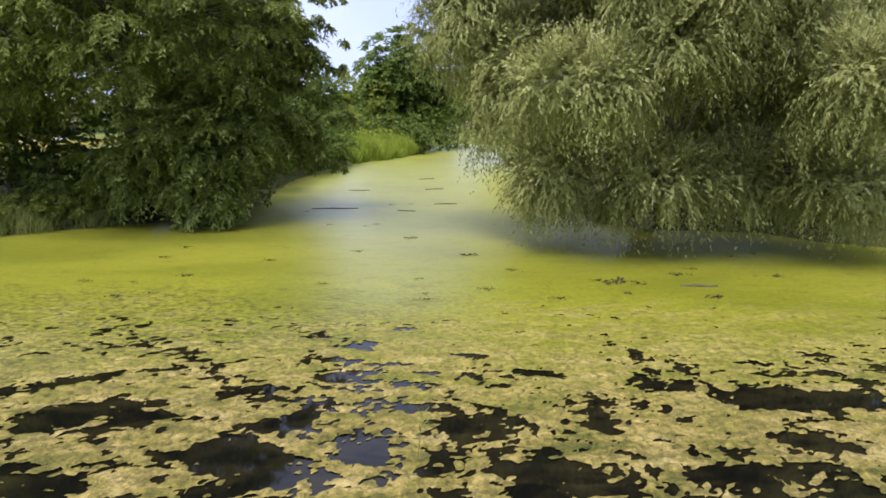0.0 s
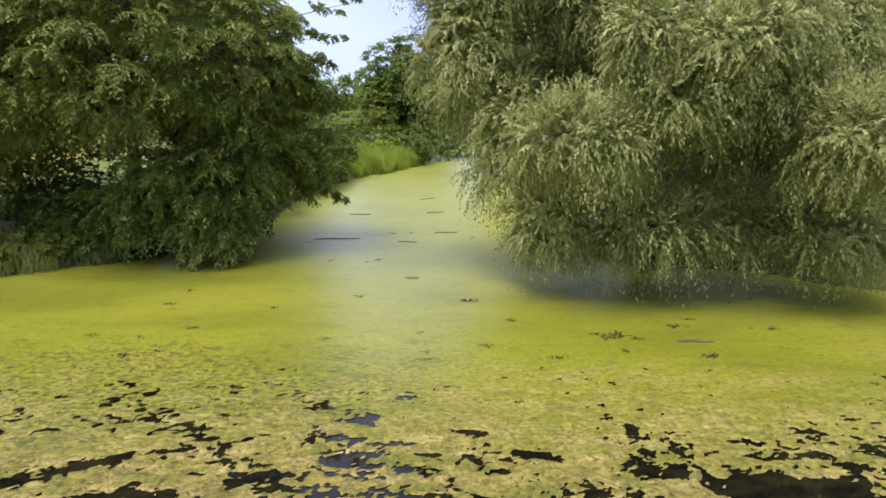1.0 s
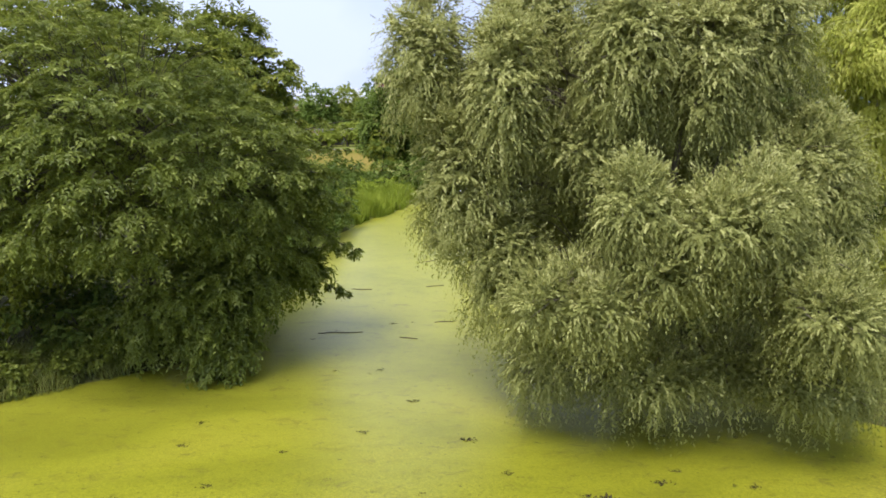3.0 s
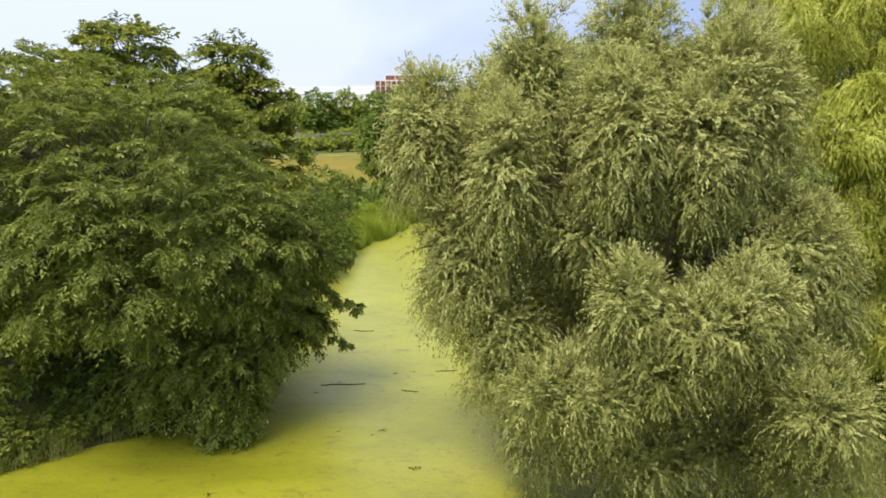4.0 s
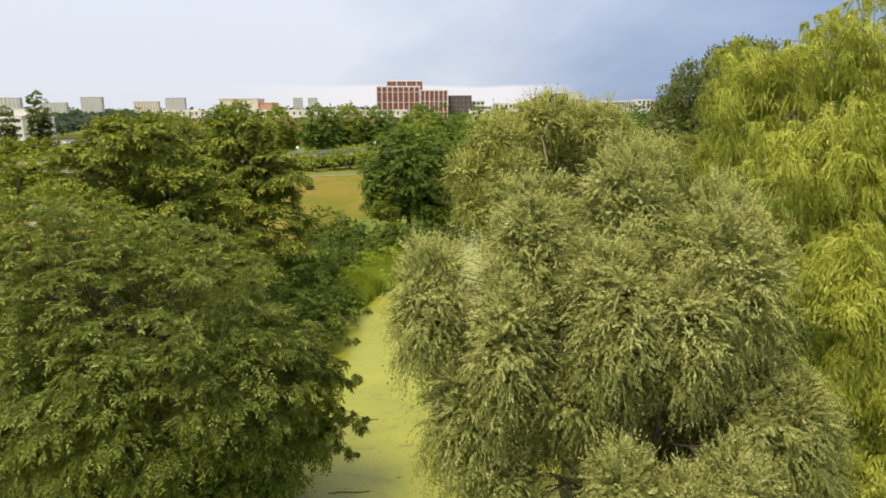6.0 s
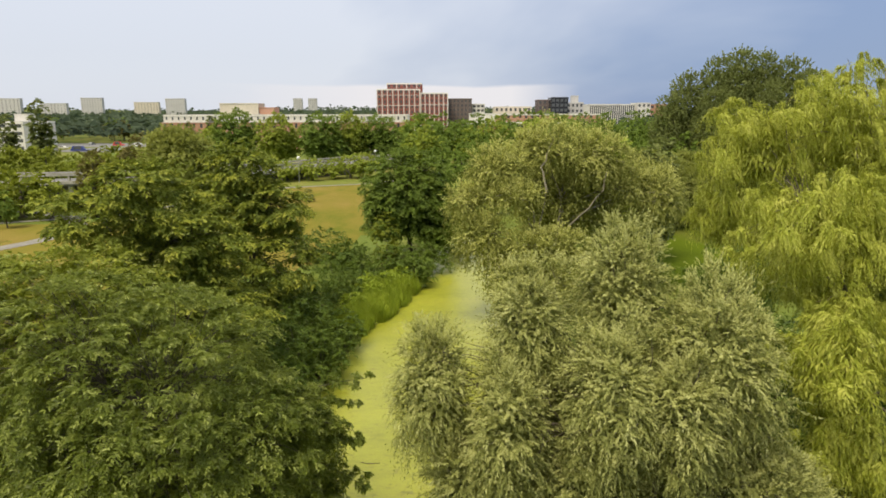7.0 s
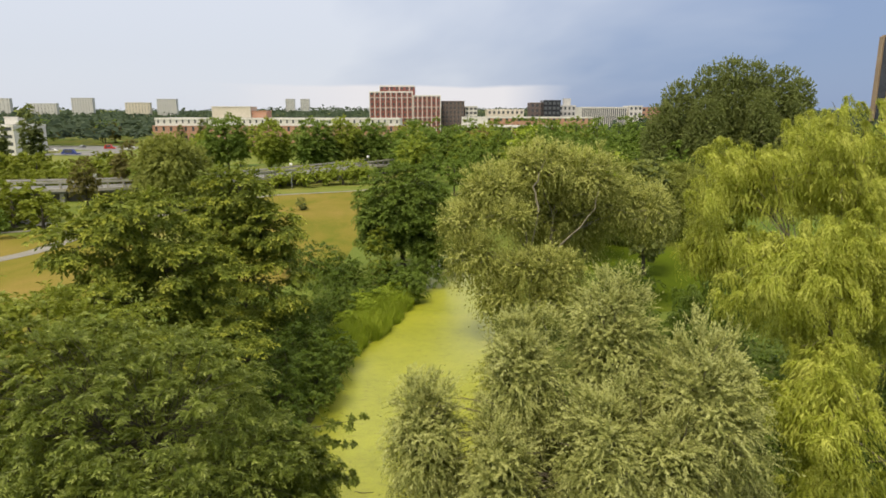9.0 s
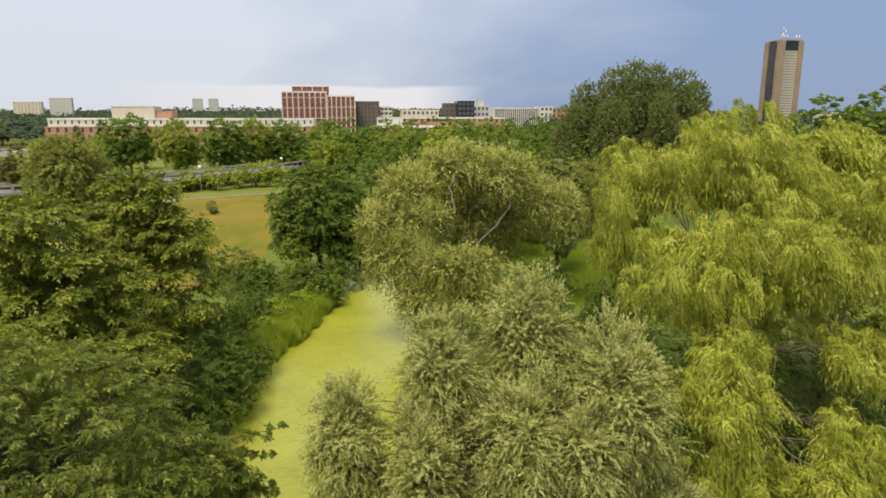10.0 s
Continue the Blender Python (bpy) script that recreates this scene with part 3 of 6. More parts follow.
def tree(name, seed, base, top, lobes, label, leaf, bark, radius, n_leaves, L, W, puff=1.1, flat=0.6, cover=0.85, count=12,
         droop=0.35, up=0.4, turn=0.7, stems=1, stem_spread=0.5, low=0.4, category="tree", group="", splay=0.75, twig_r=0.005, fill=0.15, fine_branches=True, shoots=None, tip_share=0.75, thin=1.0, arms=()):
    """A whole tree: trunk, branches, and a crown of single leaves on shoots, gathered in masses. Lobes are in world metres."""
    rng = np.random.default_rng(seed)
    PC, PO, PR, H = crown_puffs(rng, lobes, puff, cover, low)
    for x0, y0, z0, x1, y1, z1 in arms:          # single leafy branches that reach out of the crown
        u = np.linspace(0, 1, 9)[:, None]
        a, e = np.array([x0, y0, z0]), np.array([x1, y1, z1])
        PC = np.vstack([PC, a + (e - a) * u + np.array([0, 0, -0.35]) * u ** 2 + rng.normal(size=(9, 3)) * 0.20 * (1 - 0.5 * u)])
        PO = np.vstack([PO, np.tile(unit(e - a), (9, 1))])
        PR = np.concatenate([PR, (0.48 - 0.26 * u[:, 0]) * rng.uniform(0.7, 1.2, 9)])
        H = np.concatenate([H, np.full(9, len(lobes) - 1)])
    twigs = max(2, int(round(n_leaves * (1 - fill) / (len(PC) * count))))
    outer, lines = plumes(rng, PC, PO, PR, flat, twigs, count, droop, up, turn, L, W, splay)
    if arms:                                    # these are thinly leaved
        cut = np.repeat(rng.random(len(lines)) < 0.62, count)
        cut[: (len(PC) - 9 * len(arms)) * twigs * count] = False
        outer = tuple(q[~cut] for q in outer)
    # thinner foliage inside the crown
    mid = np.array([v[:3] for v in lobes])
    size = np.array([v[3:] for v in lobes])
    m = max(6, int(n_leaves * fill / (count * 6)))
    pick = rng.integers(len(lobes), size=m)
    d = unit(rng.normal(size=(m, 3)))
    ic = mid[pick] + d * size[pick] * rng.uniform(0.25, 0.6, size=(m, 1))
    ic[:, 2] = np.maximum(ic[:, 2], low)
    inner, _ = plumes(rng, ic, d, np.full(m, puff * 1.1), 0.8, 6, count, droop, up, 0.2, L * 1.3, W * 1.4, splay)
    arrays = [np.concatenate(p) for p in zip(outer, inner)]
    arrays[0][:, 2] = np.maximum(arrays[0][:, 2], 0.12)
    real = len(PC) - 9 * len(arms)
    trunk, branch = limbs(rng, base, top, lobes, PC[:real] if fine_branches else PC[:0], H, radius, stems, stem_spread, thin)
    for x0, y0, z0, x1, y1, z1 in arms:
        u = np.linspace(0, 1, 6)[:, None]
        p = np.array([x0, y0, z0]) + (np.array([x1, y1, z1]) - np.array([x0, y0, z0])) * (u * 1.5 - 0.5)
        p[:, 2] -= 0.35 * np.maximum(u[:, 0] * 1.5 - 0.5, 0) ** 2
        branch = join(branch, tubes(p[None], (0.035 - 0.03 * u[:, 0])[None], 5))
    t = thing(name, base, label, category, group)
    b = np.array(base)
    put("trunk", mesh_from("trunk", trunk[0] - b, trunk[1], bark, True), t)
    tagged(put("branchwork", mesh_from("branchwork", branch[0] - b, branch[1], bark, True), t), kind="stuff")
    v, f = leaves(*arrays)
    if twig_r:
        some = lines[:: 5][:, [0, count // 2, count - 1]]
        v, f = join((v, f), tubes(some, np.tile(np.array([1.0, 0.7, 0.35]) * twig_r, (len(some), 1)), 3))
    crown = mesh_from("crown", v - b, f, leaf)
    # outermost leaves of some twigs take the lighter copy, as painted highlights
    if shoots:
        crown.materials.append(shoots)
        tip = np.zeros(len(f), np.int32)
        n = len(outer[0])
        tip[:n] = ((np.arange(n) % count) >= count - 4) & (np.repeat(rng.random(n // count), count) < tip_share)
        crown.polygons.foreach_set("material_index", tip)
    tagged(put("crown", crown, t), kind="stuff")
    return t


def brush_tree(name, seed, base, top, lobes, label, leaf, shoots, bark, radius, n_shoots, count, length, L, W, stems=1, stem_spread=0.6, bumps=0.9, thin=0.5, rise=0.75, low=0.5, tuft=1.0):
    """A willow whose domed boughs are set all over with upright leafy shoots, pale at their ends."""
    rng = np.random.default_rng(seed)
    PC, PO, PR, H = crown_puffs(rng, lobes, 1.0, 0.35, low)
    trunk, branch = limbs(rng, base, top, lobes, PC, H, radius, stems, stem_spread, thin)
    big = lobes
    lobes = []
    for cx, cy, cz, rx, ry, rz in big:          # every bough carries a heap of smaller tufts
        lobes.append((cx, cy, cz, rx * 0.74, ry * 0.74, rz * 0.74))
        g = (rx * ry * rz) ** (1 / 3)
        for ux, uy, uz in spread_points(rng, int(9 + 5.5 * g / tuft)):
            if uz > -0.6:
                q = rng.uniform(0.42, 0.78) * tuft
                o = rng.uniform(0.62, 0.86)
                lobes.append((cx + ux * rx * o, cy + uy * ry * o, cz + uz * rz * o, q * rng.uniform(0.8, 1.25), q * rng.uniform(0.8, 1.25), q * rng.uniform(0.9, 1.5)))
    P, O = [], []
    weight = np.array([(a * b + a * c + b * c) for _, _, _, a, b, c in lobes])
    for k, (cx, cy, cz, rx, ry, rz) in enumerate(lobes):
        n = int(n_shoots * weight[k] / weight.sum())
        d = spread_points(rng, n)
        r = np.array([rx, ry, rz])
        u, v = np.arctan2(d[:, 1], d[:, 0]) * (rx + ry) / 2, d[:, 2] * rz
        swell = 0.70 + 0.5 * fbm(seed + k, u / bumps + 40, v / bumps + 40, 2, 0.6)
        p = np.array([cx, cy, cz]) + d * r * swell[:, None]
        keep = (p[:, 2] > low) & (d[:, 2] > -0.75)
        for q, (ax, ay, az, bx, by, bz) in enumerate(lobes):
            if q != k:
                keep &= np.linalg.norm((p - (ax, ay, az)) / (bx, by, bz), axis=1) > 0.8
        P.append(p[keep])
        O.append(unit(d / r)[keep])
    P, O = np.vstack(P), np.vstack(O)
    n = len(P)
    lift = rise * np.clip(O[:, 2] * 1.5 + 0.55, -0.5, 1.0)
    d = unit(O * 0.7 + rng.normal(size=(n, 3)) * 0.36 + np.stack([np.zeros(n), np.zeros(n), lift], 1))
    ln = length * rng.uniform(0.6, 1.3, n)
    s = (np.arange(count) + rng.uniform(0, 1, size=(n, count))) / count
    line = P[:, None] + d[:, None] * (ln[:, None] * (s - 0.55))[..., None]
    sag = rng.uniform(0.1, 0.7, n) * np.clip(0.75 - O[:, 2], 0, 1)
    line[..., 2] -= (sag * ln)[:, None] * s ** 2
    tan = np.repeat(d[:, None], count, 1)
    tan[..., 2] -= 2 * sag[:, None] * s
    side = unit(np.cross(tan, np.array([0, 0, 1.0]) + rng.normal(size=(n, count, 3))))
    D = unit(tan + side * 0.75 * (1.2 - s)[..., None] + rng.normal(size=(n, count, 3)) * 0.2)
    N = unit(rng.normal(size=(n, count, 3)) * 0.5 + O[:, None] + np.array([0, 0, 0.5]))
    m = n * count
    size = rng.uniform(0.75, 1.25, m) * (0.85 + 0.35 * s.ravel())
    a = [line.reshape(m, 3), D.reshape(m, 3), N.reshape(m, 3), L * size, W * size]
    # darker depth behind the shoots
    mid, ext = np.array([v[:3] for v in big]), np.array([v[3:] for v in big])
    pick = rng.integers(len(big), size=m // 7)
    e = unit(rng.normal(size=(len(pick), 3)))
    ip = mid[pick] + e * ext[pick] * rng.uniform(0.45, 0.8, size=(len(pick), 1))
    ok = ip[:, 2] > low
    ip, e = ip[ok], e[ok]
    inner = [ip, unit(e + rng.normal(size=e.shape) * 0.6), unit(e + rng.normal(size=e.shape) * 0.5), np.full(len(ip), L * 1.5), np.full(len(ip), W * 2.2)]
    v, f = leaves(*[np.concatenate(x) for x in zip(a, inner)])
    t = thing(name, base, label, "tree")
    b = np.array(base)
    put("trunk", mesh_from("trunk", trunk[0] - b, trunk[1], bark, True), t)
    tagged(put("branchwork", mesh_from("branchwork", branch[0] - b, branch[1], bark, True), t), kind="stuff")
    crown = mesh_from("crown", v - b, f, leaf)
    crown.materials.append(shoots)
    tip = np.zeros(len(f), np.int32)
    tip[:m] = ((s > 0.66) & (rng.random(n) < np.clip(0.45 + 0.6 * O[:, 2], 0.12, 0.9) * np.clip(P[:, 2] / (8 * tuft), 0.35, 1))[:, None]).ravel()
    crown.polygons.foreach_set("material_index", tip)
    tagged(put("crown", crown, t), kind="stuff")
    return t


def slim_leaves(P, D, N, L, W):
    """Slender leaves, each a single narrow blade."""
    D = unit(D)
    S = unit(np.cross(D, N))
    L, W = L[:, None], W[:, None]
    verts = np.stack([P, P + D * L * 0.4 + S * W, P + D * L], 1).reshape(-1, 3)
    return verts, np.arange(len(P) * 3, dtype=np.int32).reshape(-1, 3)


def billow_willow(name, seed, base, top, lobes, label, leaf, shoots, bark, radius, spacing, per, count, L, W, stems=1, stem_spread=0.6, thin=0.5, low=0.35, pale=0.5, hang=1.0, lines=(), fill=16.0, ragged=0.3):
    """A willow: boughs billow out in tufts of leafy shoots, upright on the tops, drooping on the sides, with open shade between the boughs."""
    rng = np.random.default_rng(seed)
    C, O, Q, H = [], [], [], []
    for k, (cx, cy, cz, rx, ry, rz) in enumerate(lobes):
        r = np.array([rx, ry, rz])
        area = 4 * math.pi * ((rx * ry) ** 1.6 / 3 + (rx * rz) ** 1.6 / 3 + (ry * rz) ** 1.6 / 3) ** (1 / 1.6)
        n = max(8, int(area / spacing ** 2))
        d = spread_points(rng, n)
        u, v = np.arctan2(d[:, 1], d[:, 0]) * (rx + ry) / 2, d[:, 2] * rz
        swell = 0.60 + 0.64 * fbm(seed + k, u / (2.3 * spacing) + 40, v / (2.3 * spacing) + 40, 2, 0.6)
        c = np.array([cx, cy, cz]) + d * r * (swell[:, None] + ragged * (rng.random((n, 1)) - 0.6))
        keep = (c[:, 2] > low) & (d[:, 2] > -0.8)
        for q, (ax, ay, az, bx, by, bz) in enumerate(lobes):
            if q != k:
                keep &= np.linalg.norm((c - (ax, ay, az)) / (bx, by, bz), axis=1) > 0.72
        C.append(c[keep])
        O.append(unit(d / r)[keep])
        Q.append(spacing * rng.uniform(0.7, 1.7, keep.sum()))
        H.append(np.full(keep.sum(), k))
    C, O, Q, H = np.vstack(C), np.vstack(O), np.concatenate(Q), np.concatenate(H)
    trunk, branch = limbs(rng, base, top, lobes, C[::5], H[::5], radius, stems, stem_spread, thin)
    for p in lines:                                  # bare limbs that show between the boughs
        g = np.array(p, float)
        u = np.linspace(0, len(g) - 1, 9)
        g = np.stack([np.interp(u, np.arange(len(g)), g[:, a]) for a in range(3)], 1)
        g[1:-1] += rng.normal(size=(7, 3)) * 0.08
        branch = join(branch, tubes(g[None], (radius * np.linspace(0.32, 0.08, 9))[None], 6))
    M = len(C)
    rise = np.clip(O[:, 2] * 1.5 + 0.1, -0.25, 1.25)
    d = unit(O[:, None] * 0.75 + rng.normal(size=(M, per, 3)) * 0.62 + np.stack([np.zeros(M), np.zeros(M), rise], 1)[:, None])
    ln = (Q[:, None] * rng.uniform(0.7, 1.35, (M, per)))[..., None]
    s = (np.arange(count) + rng.uniform(0, 1, (M, per, count))) / count
    sag = hang * (np.clip(0.75 - O[:, 2], 0.05, 1.3) * rng.uniform(0.5, 1.0, M))[:, None] * rng.uniform(0.6, 1.25, (M, per))
    start = C - O * Q[:, None] * 0.45
    line = start[:, None, None] + d[:, :, None] * (ln * (0.15 + 1.0 * s))[..., None]
    line[..., 2] -= sag[..., None] * ln * s ** 2
    tan = np.repeat(d[:, :, None], count, 2)
    tan[..., 2] -= 2 * sag[..., None] * s
    tan = unit(tan)
    side = unit(np.cross(tan, rng.normal(size=tan.shape)))
    D = unit(tan + side * (0.75 - 0.35 * s)[..., None] + np.array([0, 0, -0.18]))
    N = unit(rng.normal(size=tan.shape) * 0.38 + O[:, None, None] * 0.55 + d[:, :, None] * 0.7 + np.array([0, 0, 0.3]))
    flat = 0.8 * (1 - 0.85 * np.clip(O[:, 2] * 1.2, 0, 1))[:, None, None, None]
    D = unit(D - flat * (D * N).sum(-1, keepdims=True) * N)       # on the sides the blades turn their faces outward
    n = M * per * count
    size = rng.uniform(0.7, 1.3, n)
    P = line.reshape(n, 3)
    ok = P[:, 2] > 0.1
    a = [P[ok], D.reshape(n, 3)[ok], N.reshape(n, 3)[ok], (L * size)[ok], (W * size)[ok]]
    mid, ext = np.array([v[:3] for v in lobes]), np.array([v[3:] for v in lobes])
    vol = ext.prod(1)
    pick = rng.choice(len(lobes), int(n / fill), p=vol / vol.sum())
    e = unit(rng.normal(size=(len(pick), 3)))
    ip = mid[pick] + e * ext[pick] * rng.uniform(0.3, 0.78, (len(pick), 1))
    good = ip[:, 2] > low
    ip, e = ip[good], e[good]
    inner = [ip, unit(rng.normal(size=e.shape) + np.array([0, 0, -0.5])), unit(e + rng.normal(size=e.shape) * 0.5), np.full(len(ip), L * 1.8), np.full(len(ip), W * 3.2)]
    v, f = slim_leaves(*[np.concatenate(x) for x in zip(a, inner)])
    t = thing(name, base, label, "tree")
    b = np.array(base)
    put("trunk", mesh_from("trunk", trunk[0] - b, trunk[1], bark, True), t)
    tagged(put("branchwork", mesh_from("branchwork", branch[0] - b, branch[1], bark, True), t), kind="stuff")
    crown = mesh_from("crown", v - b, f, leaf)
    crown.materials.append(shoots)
    # more pale tips on upward and higher tufts: top light put into the colour
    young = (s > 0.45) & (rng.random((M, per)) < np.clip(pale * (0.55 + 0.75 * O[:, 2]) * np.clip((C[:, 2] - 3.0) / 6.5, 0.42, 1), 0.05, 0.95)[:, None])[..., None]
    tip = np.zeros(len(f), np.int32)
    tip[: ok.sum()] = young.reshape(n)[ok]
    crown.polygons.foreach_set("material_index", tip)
    tagged(put("crown", crown, t), kind="stuff")
    return t


def tiers(seed, lobes, size=0.55, per=1.5):
    """Breaks broad crown forms into smaller hanging masses with gaps between them."""
    rng = np.random.default_rng(seed)
    out = []
    for cx, cy, cz, rx, ry, rz in lobes:
        n = int(round(per * 4 + (rx + ry) * 0.5))
        d = spread_points(rng, n)
        for ux, uy, uz in d:
            if uz > -0.55:
                q = size * rng.uniform(0.62, 1.15)
                out.append((cx + ux * rx * 0.66, cy + uy * ry * 0.66, cz + uz * rz * 0.66, max(0.8, rx * q), max(0.8, ry * q), max(0.7, rz * q * 0.85)))
    return out


def weeping(name, seed, base, top, lobes, label, leaf, bark, radius, n_leaves, fall, L, W, spacing, puff=1.4, stems=1, group="", cover=0.8):
    """A weeping willow: strands that arch out of the bough ends and hang in tresses."""
    rng = np.random.default_rng(seed)
    PC, PO, PR, H = crown_puffs(rng, lobes, puff, cover, 1.6)
    trunk, branch = limbs(rng, base, top, lobes, PC[::3], H[::3], radius, stems, 0.9, 0.3)
    lobes_out = tiers(seed, lobes)
    PC, PO, PR, H = crown_puffs(rng, lobes_out, puff * 0.8, cover * 0.6, 1.6)
    core = [(x, y, z - c * 0.1, a * 0.5, b * 0.5, c * 0.5) for x, y, z, a, b, c in lobes]
    PC2, PO2, PR2, _ = crown_puffs(rng, core, puff * 1.2, cover * 0.35, 1.6)
    PC, PO, PR = np.vstack([PC, PC2]), np.vstack([PO, PO2]), np.concatenate([PR, PR2])
    M = len(PC)
    K = int(fall / spacing)
    T = max(2, int(round(n_leaves / (M * K))))
    # strands of one bough hang together
    d = unit(unit(rng.normal(size=(M, T, 3))) + PO[:, None] * 0.8 + np.array([0, 0, 1.1]))
    s = ((np.arange(K) + 0.5) / K)[:, None]
    R = PR[:, None, None] * rng.uniform(0.5, 1.1, size=(M, T, 1))
    ln = fall * rng.uniform(0.6, 1.35, size=(M, 1, 1)) * rng.uniform(0.55, 1.1, size=(M, T, 1))
    line = PC[:, None, None] + (d * np.array([1, 1, 0.55]) * R)[:, :, None] * (1 - np.exp(-3.4 * s)) * 1.03
    line[..., 2] -= (s[:, 0] ** 1.55) * ln
    sway = rng.normal(size=(M, 1, 1, 3)) * np.array([0.16, 0.16, 0]) + rng.normal(size=(M, T, 1, 3)) * np.array([0.06, 0.06, 0]) + np.array([0.10, -0.05, 0])
    line = line + sway * s ** 2 * 1.5
    tan = unit(np.gradient(line, axis=2))
    D = unit(tan * 0.95 + unit(rng.normal(size=tan.shape)) * 0.52 + np.array([0, 0, -0.25]))
    N = unit(rng.normal(size=tan.shape) * 0.4 + d[:, :, None] * 0.7 + PO[:, None, None] * 0.5 + np.array([0, 0, 0.2]))
    n = M * T * K
    ok = (line[..., 2] > 0.5).ravel()
    mid, ext = np.array([q[:3] for q in lobes]), np.array([q[3:] for q in lobes])
    pick = rng.integers(len(lobes), size=n_leaves // 8)
    e = unit(rng.normal(size=(len(pick), 3)))
    ip = mid[pick] + e * ext[pick] * rng.uniform(0.2, 0.7, (len(pick), 1)) + np.array([0, 0, -0.5]) * rng.random((len(pick), 1)) * fall
    inner = slim_leaves(ip, e * 0.4 + np.array([0, 0, -1.0]) + rng.normal(size=e.shape) * 0.3, e + rng.normal(size=e.shape) * 0.4, np.full(len(ip), L * 2.0), np.full(len(ip), W * 1.8))
    Ls = L * rng.uniform(0.7, 1.3, size=n)
    v, f = slim_leaves(line.reshape(n, 3)[ok], D.reshape(n, 3)[ok], N.reshape(n, 3)[ok], Ls[ok], (W * rng.uniform(0.8, 1.2, size=n))[ok])
    v, f = join((v, f), inner)
    t = thing(name, base, label, "tree", group)
    b = np.array(base)
    put("trunk", mesh_from("trunk", trunk[0] - b, trunk[1], bark, True), t)
    tagged(put("branchwork", mesh_from("branchwork", branch[0] - b, branch[1], bark, True), t), kind="stuff")
    tagged(put("crown", mesh_from("crown", v - b, f, leaf), t), kind="stuff")
    return t


def blades(rng, X, Y, Z, height, width, lean, tip=0.5):
    """Grass or reed blades as two-piece tapering strips."""
    n = len(X)
    a = rng.uniform(0, 2 * math.pi, n)
    h = height * rng.uniform(0.6, 1.3, n)
    side = np.stack([np.cos(a), np.sin(a), np.zeros(n)], 1) * (width * rng.uniform(0.7, 1.3, n))[:, None] * 0.5
    b = rng.uniform(0, 2 * math.pi, n)
    bend = np.stack([np.cos(b), np.sin(b), np.zeros(n)], 1) * (lean * h * rng.uniform(0.2, 1.0, n))[:, None]
    P = np.stack([X, Y, Z], 1)
    up = np.zeros((n, 3))
    up[:, 2] = h
    m = P + up * 0.55 + bend * 0.3
    e = P + up * 0.95 + bend
    v = np.stack([P - side, P + side, m + side * 0.8, m - side * 0.8, e + side * 0.15, e - side * 0.15], 1).reshape(-1, 3)
    i = np.arange(n)[:, None] * 6
    f = np.vstack([i + np.array([0, 1, 2, 3]), i + np.array([3, 2, 4, 5])])
    return v, f


def lattice(rng_seed, x, y):
    """Smooth value noise, 0 to 1."""
    xi, yi = np.floor(x).astype(np.int64), np.floor(y).astype(np.int64)
    fx, fy = x - xi, y - yi
    fx, fy = fx * fx * (3 - 2 * fx), fy * fy * (3 - 2 * fy)

    def h(i, j):
        q = (i * 374761393 + j * 668265263 + rng_seed * 1442695041) & 0x7FFFFFFF
        q = ((q ^ (q >> 13)) * 1274126177) & 0x7FFFFFFF
        return ((q ^ (q >> 16)) & 0xFFFF) / 65535.0

    return (h(xi, yi) * (1 - fx) + h(xi + 1, yi) * fx) * (1 - fy) + (h(xi, yi + 1) * (1 - fx) + h(xi + 1, yi + 1) * fx) * fy


def fbm(seed, x, y, octaves=5, gain=0.55):
    t, a, w = 0.0, 1.0, 0.0
    for k in range(octaves):
        t = t + a * lattice(seed + k, x * 2 ** k + 17.3 * k, y * 2 ** k - 9.1 * k)
        w += a
        a *= gain
    return t / w


# ---------------------------------------------------------------- ground and water
POND = [(-22, -6), (16, -6), (16, 13), (12.5, 15.3), (11.2, 16.1), (10.0, 16.9), (9.3, 18.3), (6.8, 18.7), (5.4, 19.6), (4.6, 22),
        (5.0, 30), (5.5, 40), (5.0, 50), (5.0, 60), (5.6, 68), (7.0, 76), (6.0, 90), (2.0, 93), (-0.5, 84), (-1.8, 70), (-3.6, 58),
        (-6.1, 51), (-7.9, 42.6), (-8.2, 36), (-7.4, 28), (-6.8, 23), (-8.0, 20.7), (-10.2, 19.7), (-12.3, 17.8), (-17, 15.5), (-22, 11)]


def pond_distance(x, y):
    """Metres outside the pond's edge; inside it is negative."""
    best = np.full(x.shape, 1e9)
    inside = np.zeros(x.shape, bool)
    for (ax, ay), (bx, by) in zip(POND, POND[1:] + POND[:1]):
        dx, dy = bx - ax, by - ay
        t = np.clip(((x - ax) * dx + (y - ay) * dy) / (dx * dx + dy * dy), 0, 1)
        best = np.minimum(best, np.hypot(x - ax - t * dx, y - ay - t * dy))
        if dy:
            inside ^= ((ay > y) != (by > y)) & (x < (y - ay) / dy * dx + ax)
    return np.where(inside, -best, best)


def ground_height(x, y):
    d = pond_distance(x, y) + (fbm(5, x * 0.8, y * 0.8, 3) - 0.5) * 0.7
    bank = np.where(d < 0, np.maximum(d * 0.5, -0.6), 0.55 * (1 - np.exp(-np.maximum(d, 0) / 0.9)))
    roll = (fbm(9, x * 0.03, y * 0.03, 3) - 0.5) * 0.8 * np.clip((d - 4) / 15, 0, 1)
    far = np.clip((np.hypot(x, y) - 700) / 1800, 0, 1)
    return bank + roll + far * far * 26 * fbm(21, x * 0.0012, y * 0.0012, 3) * 2


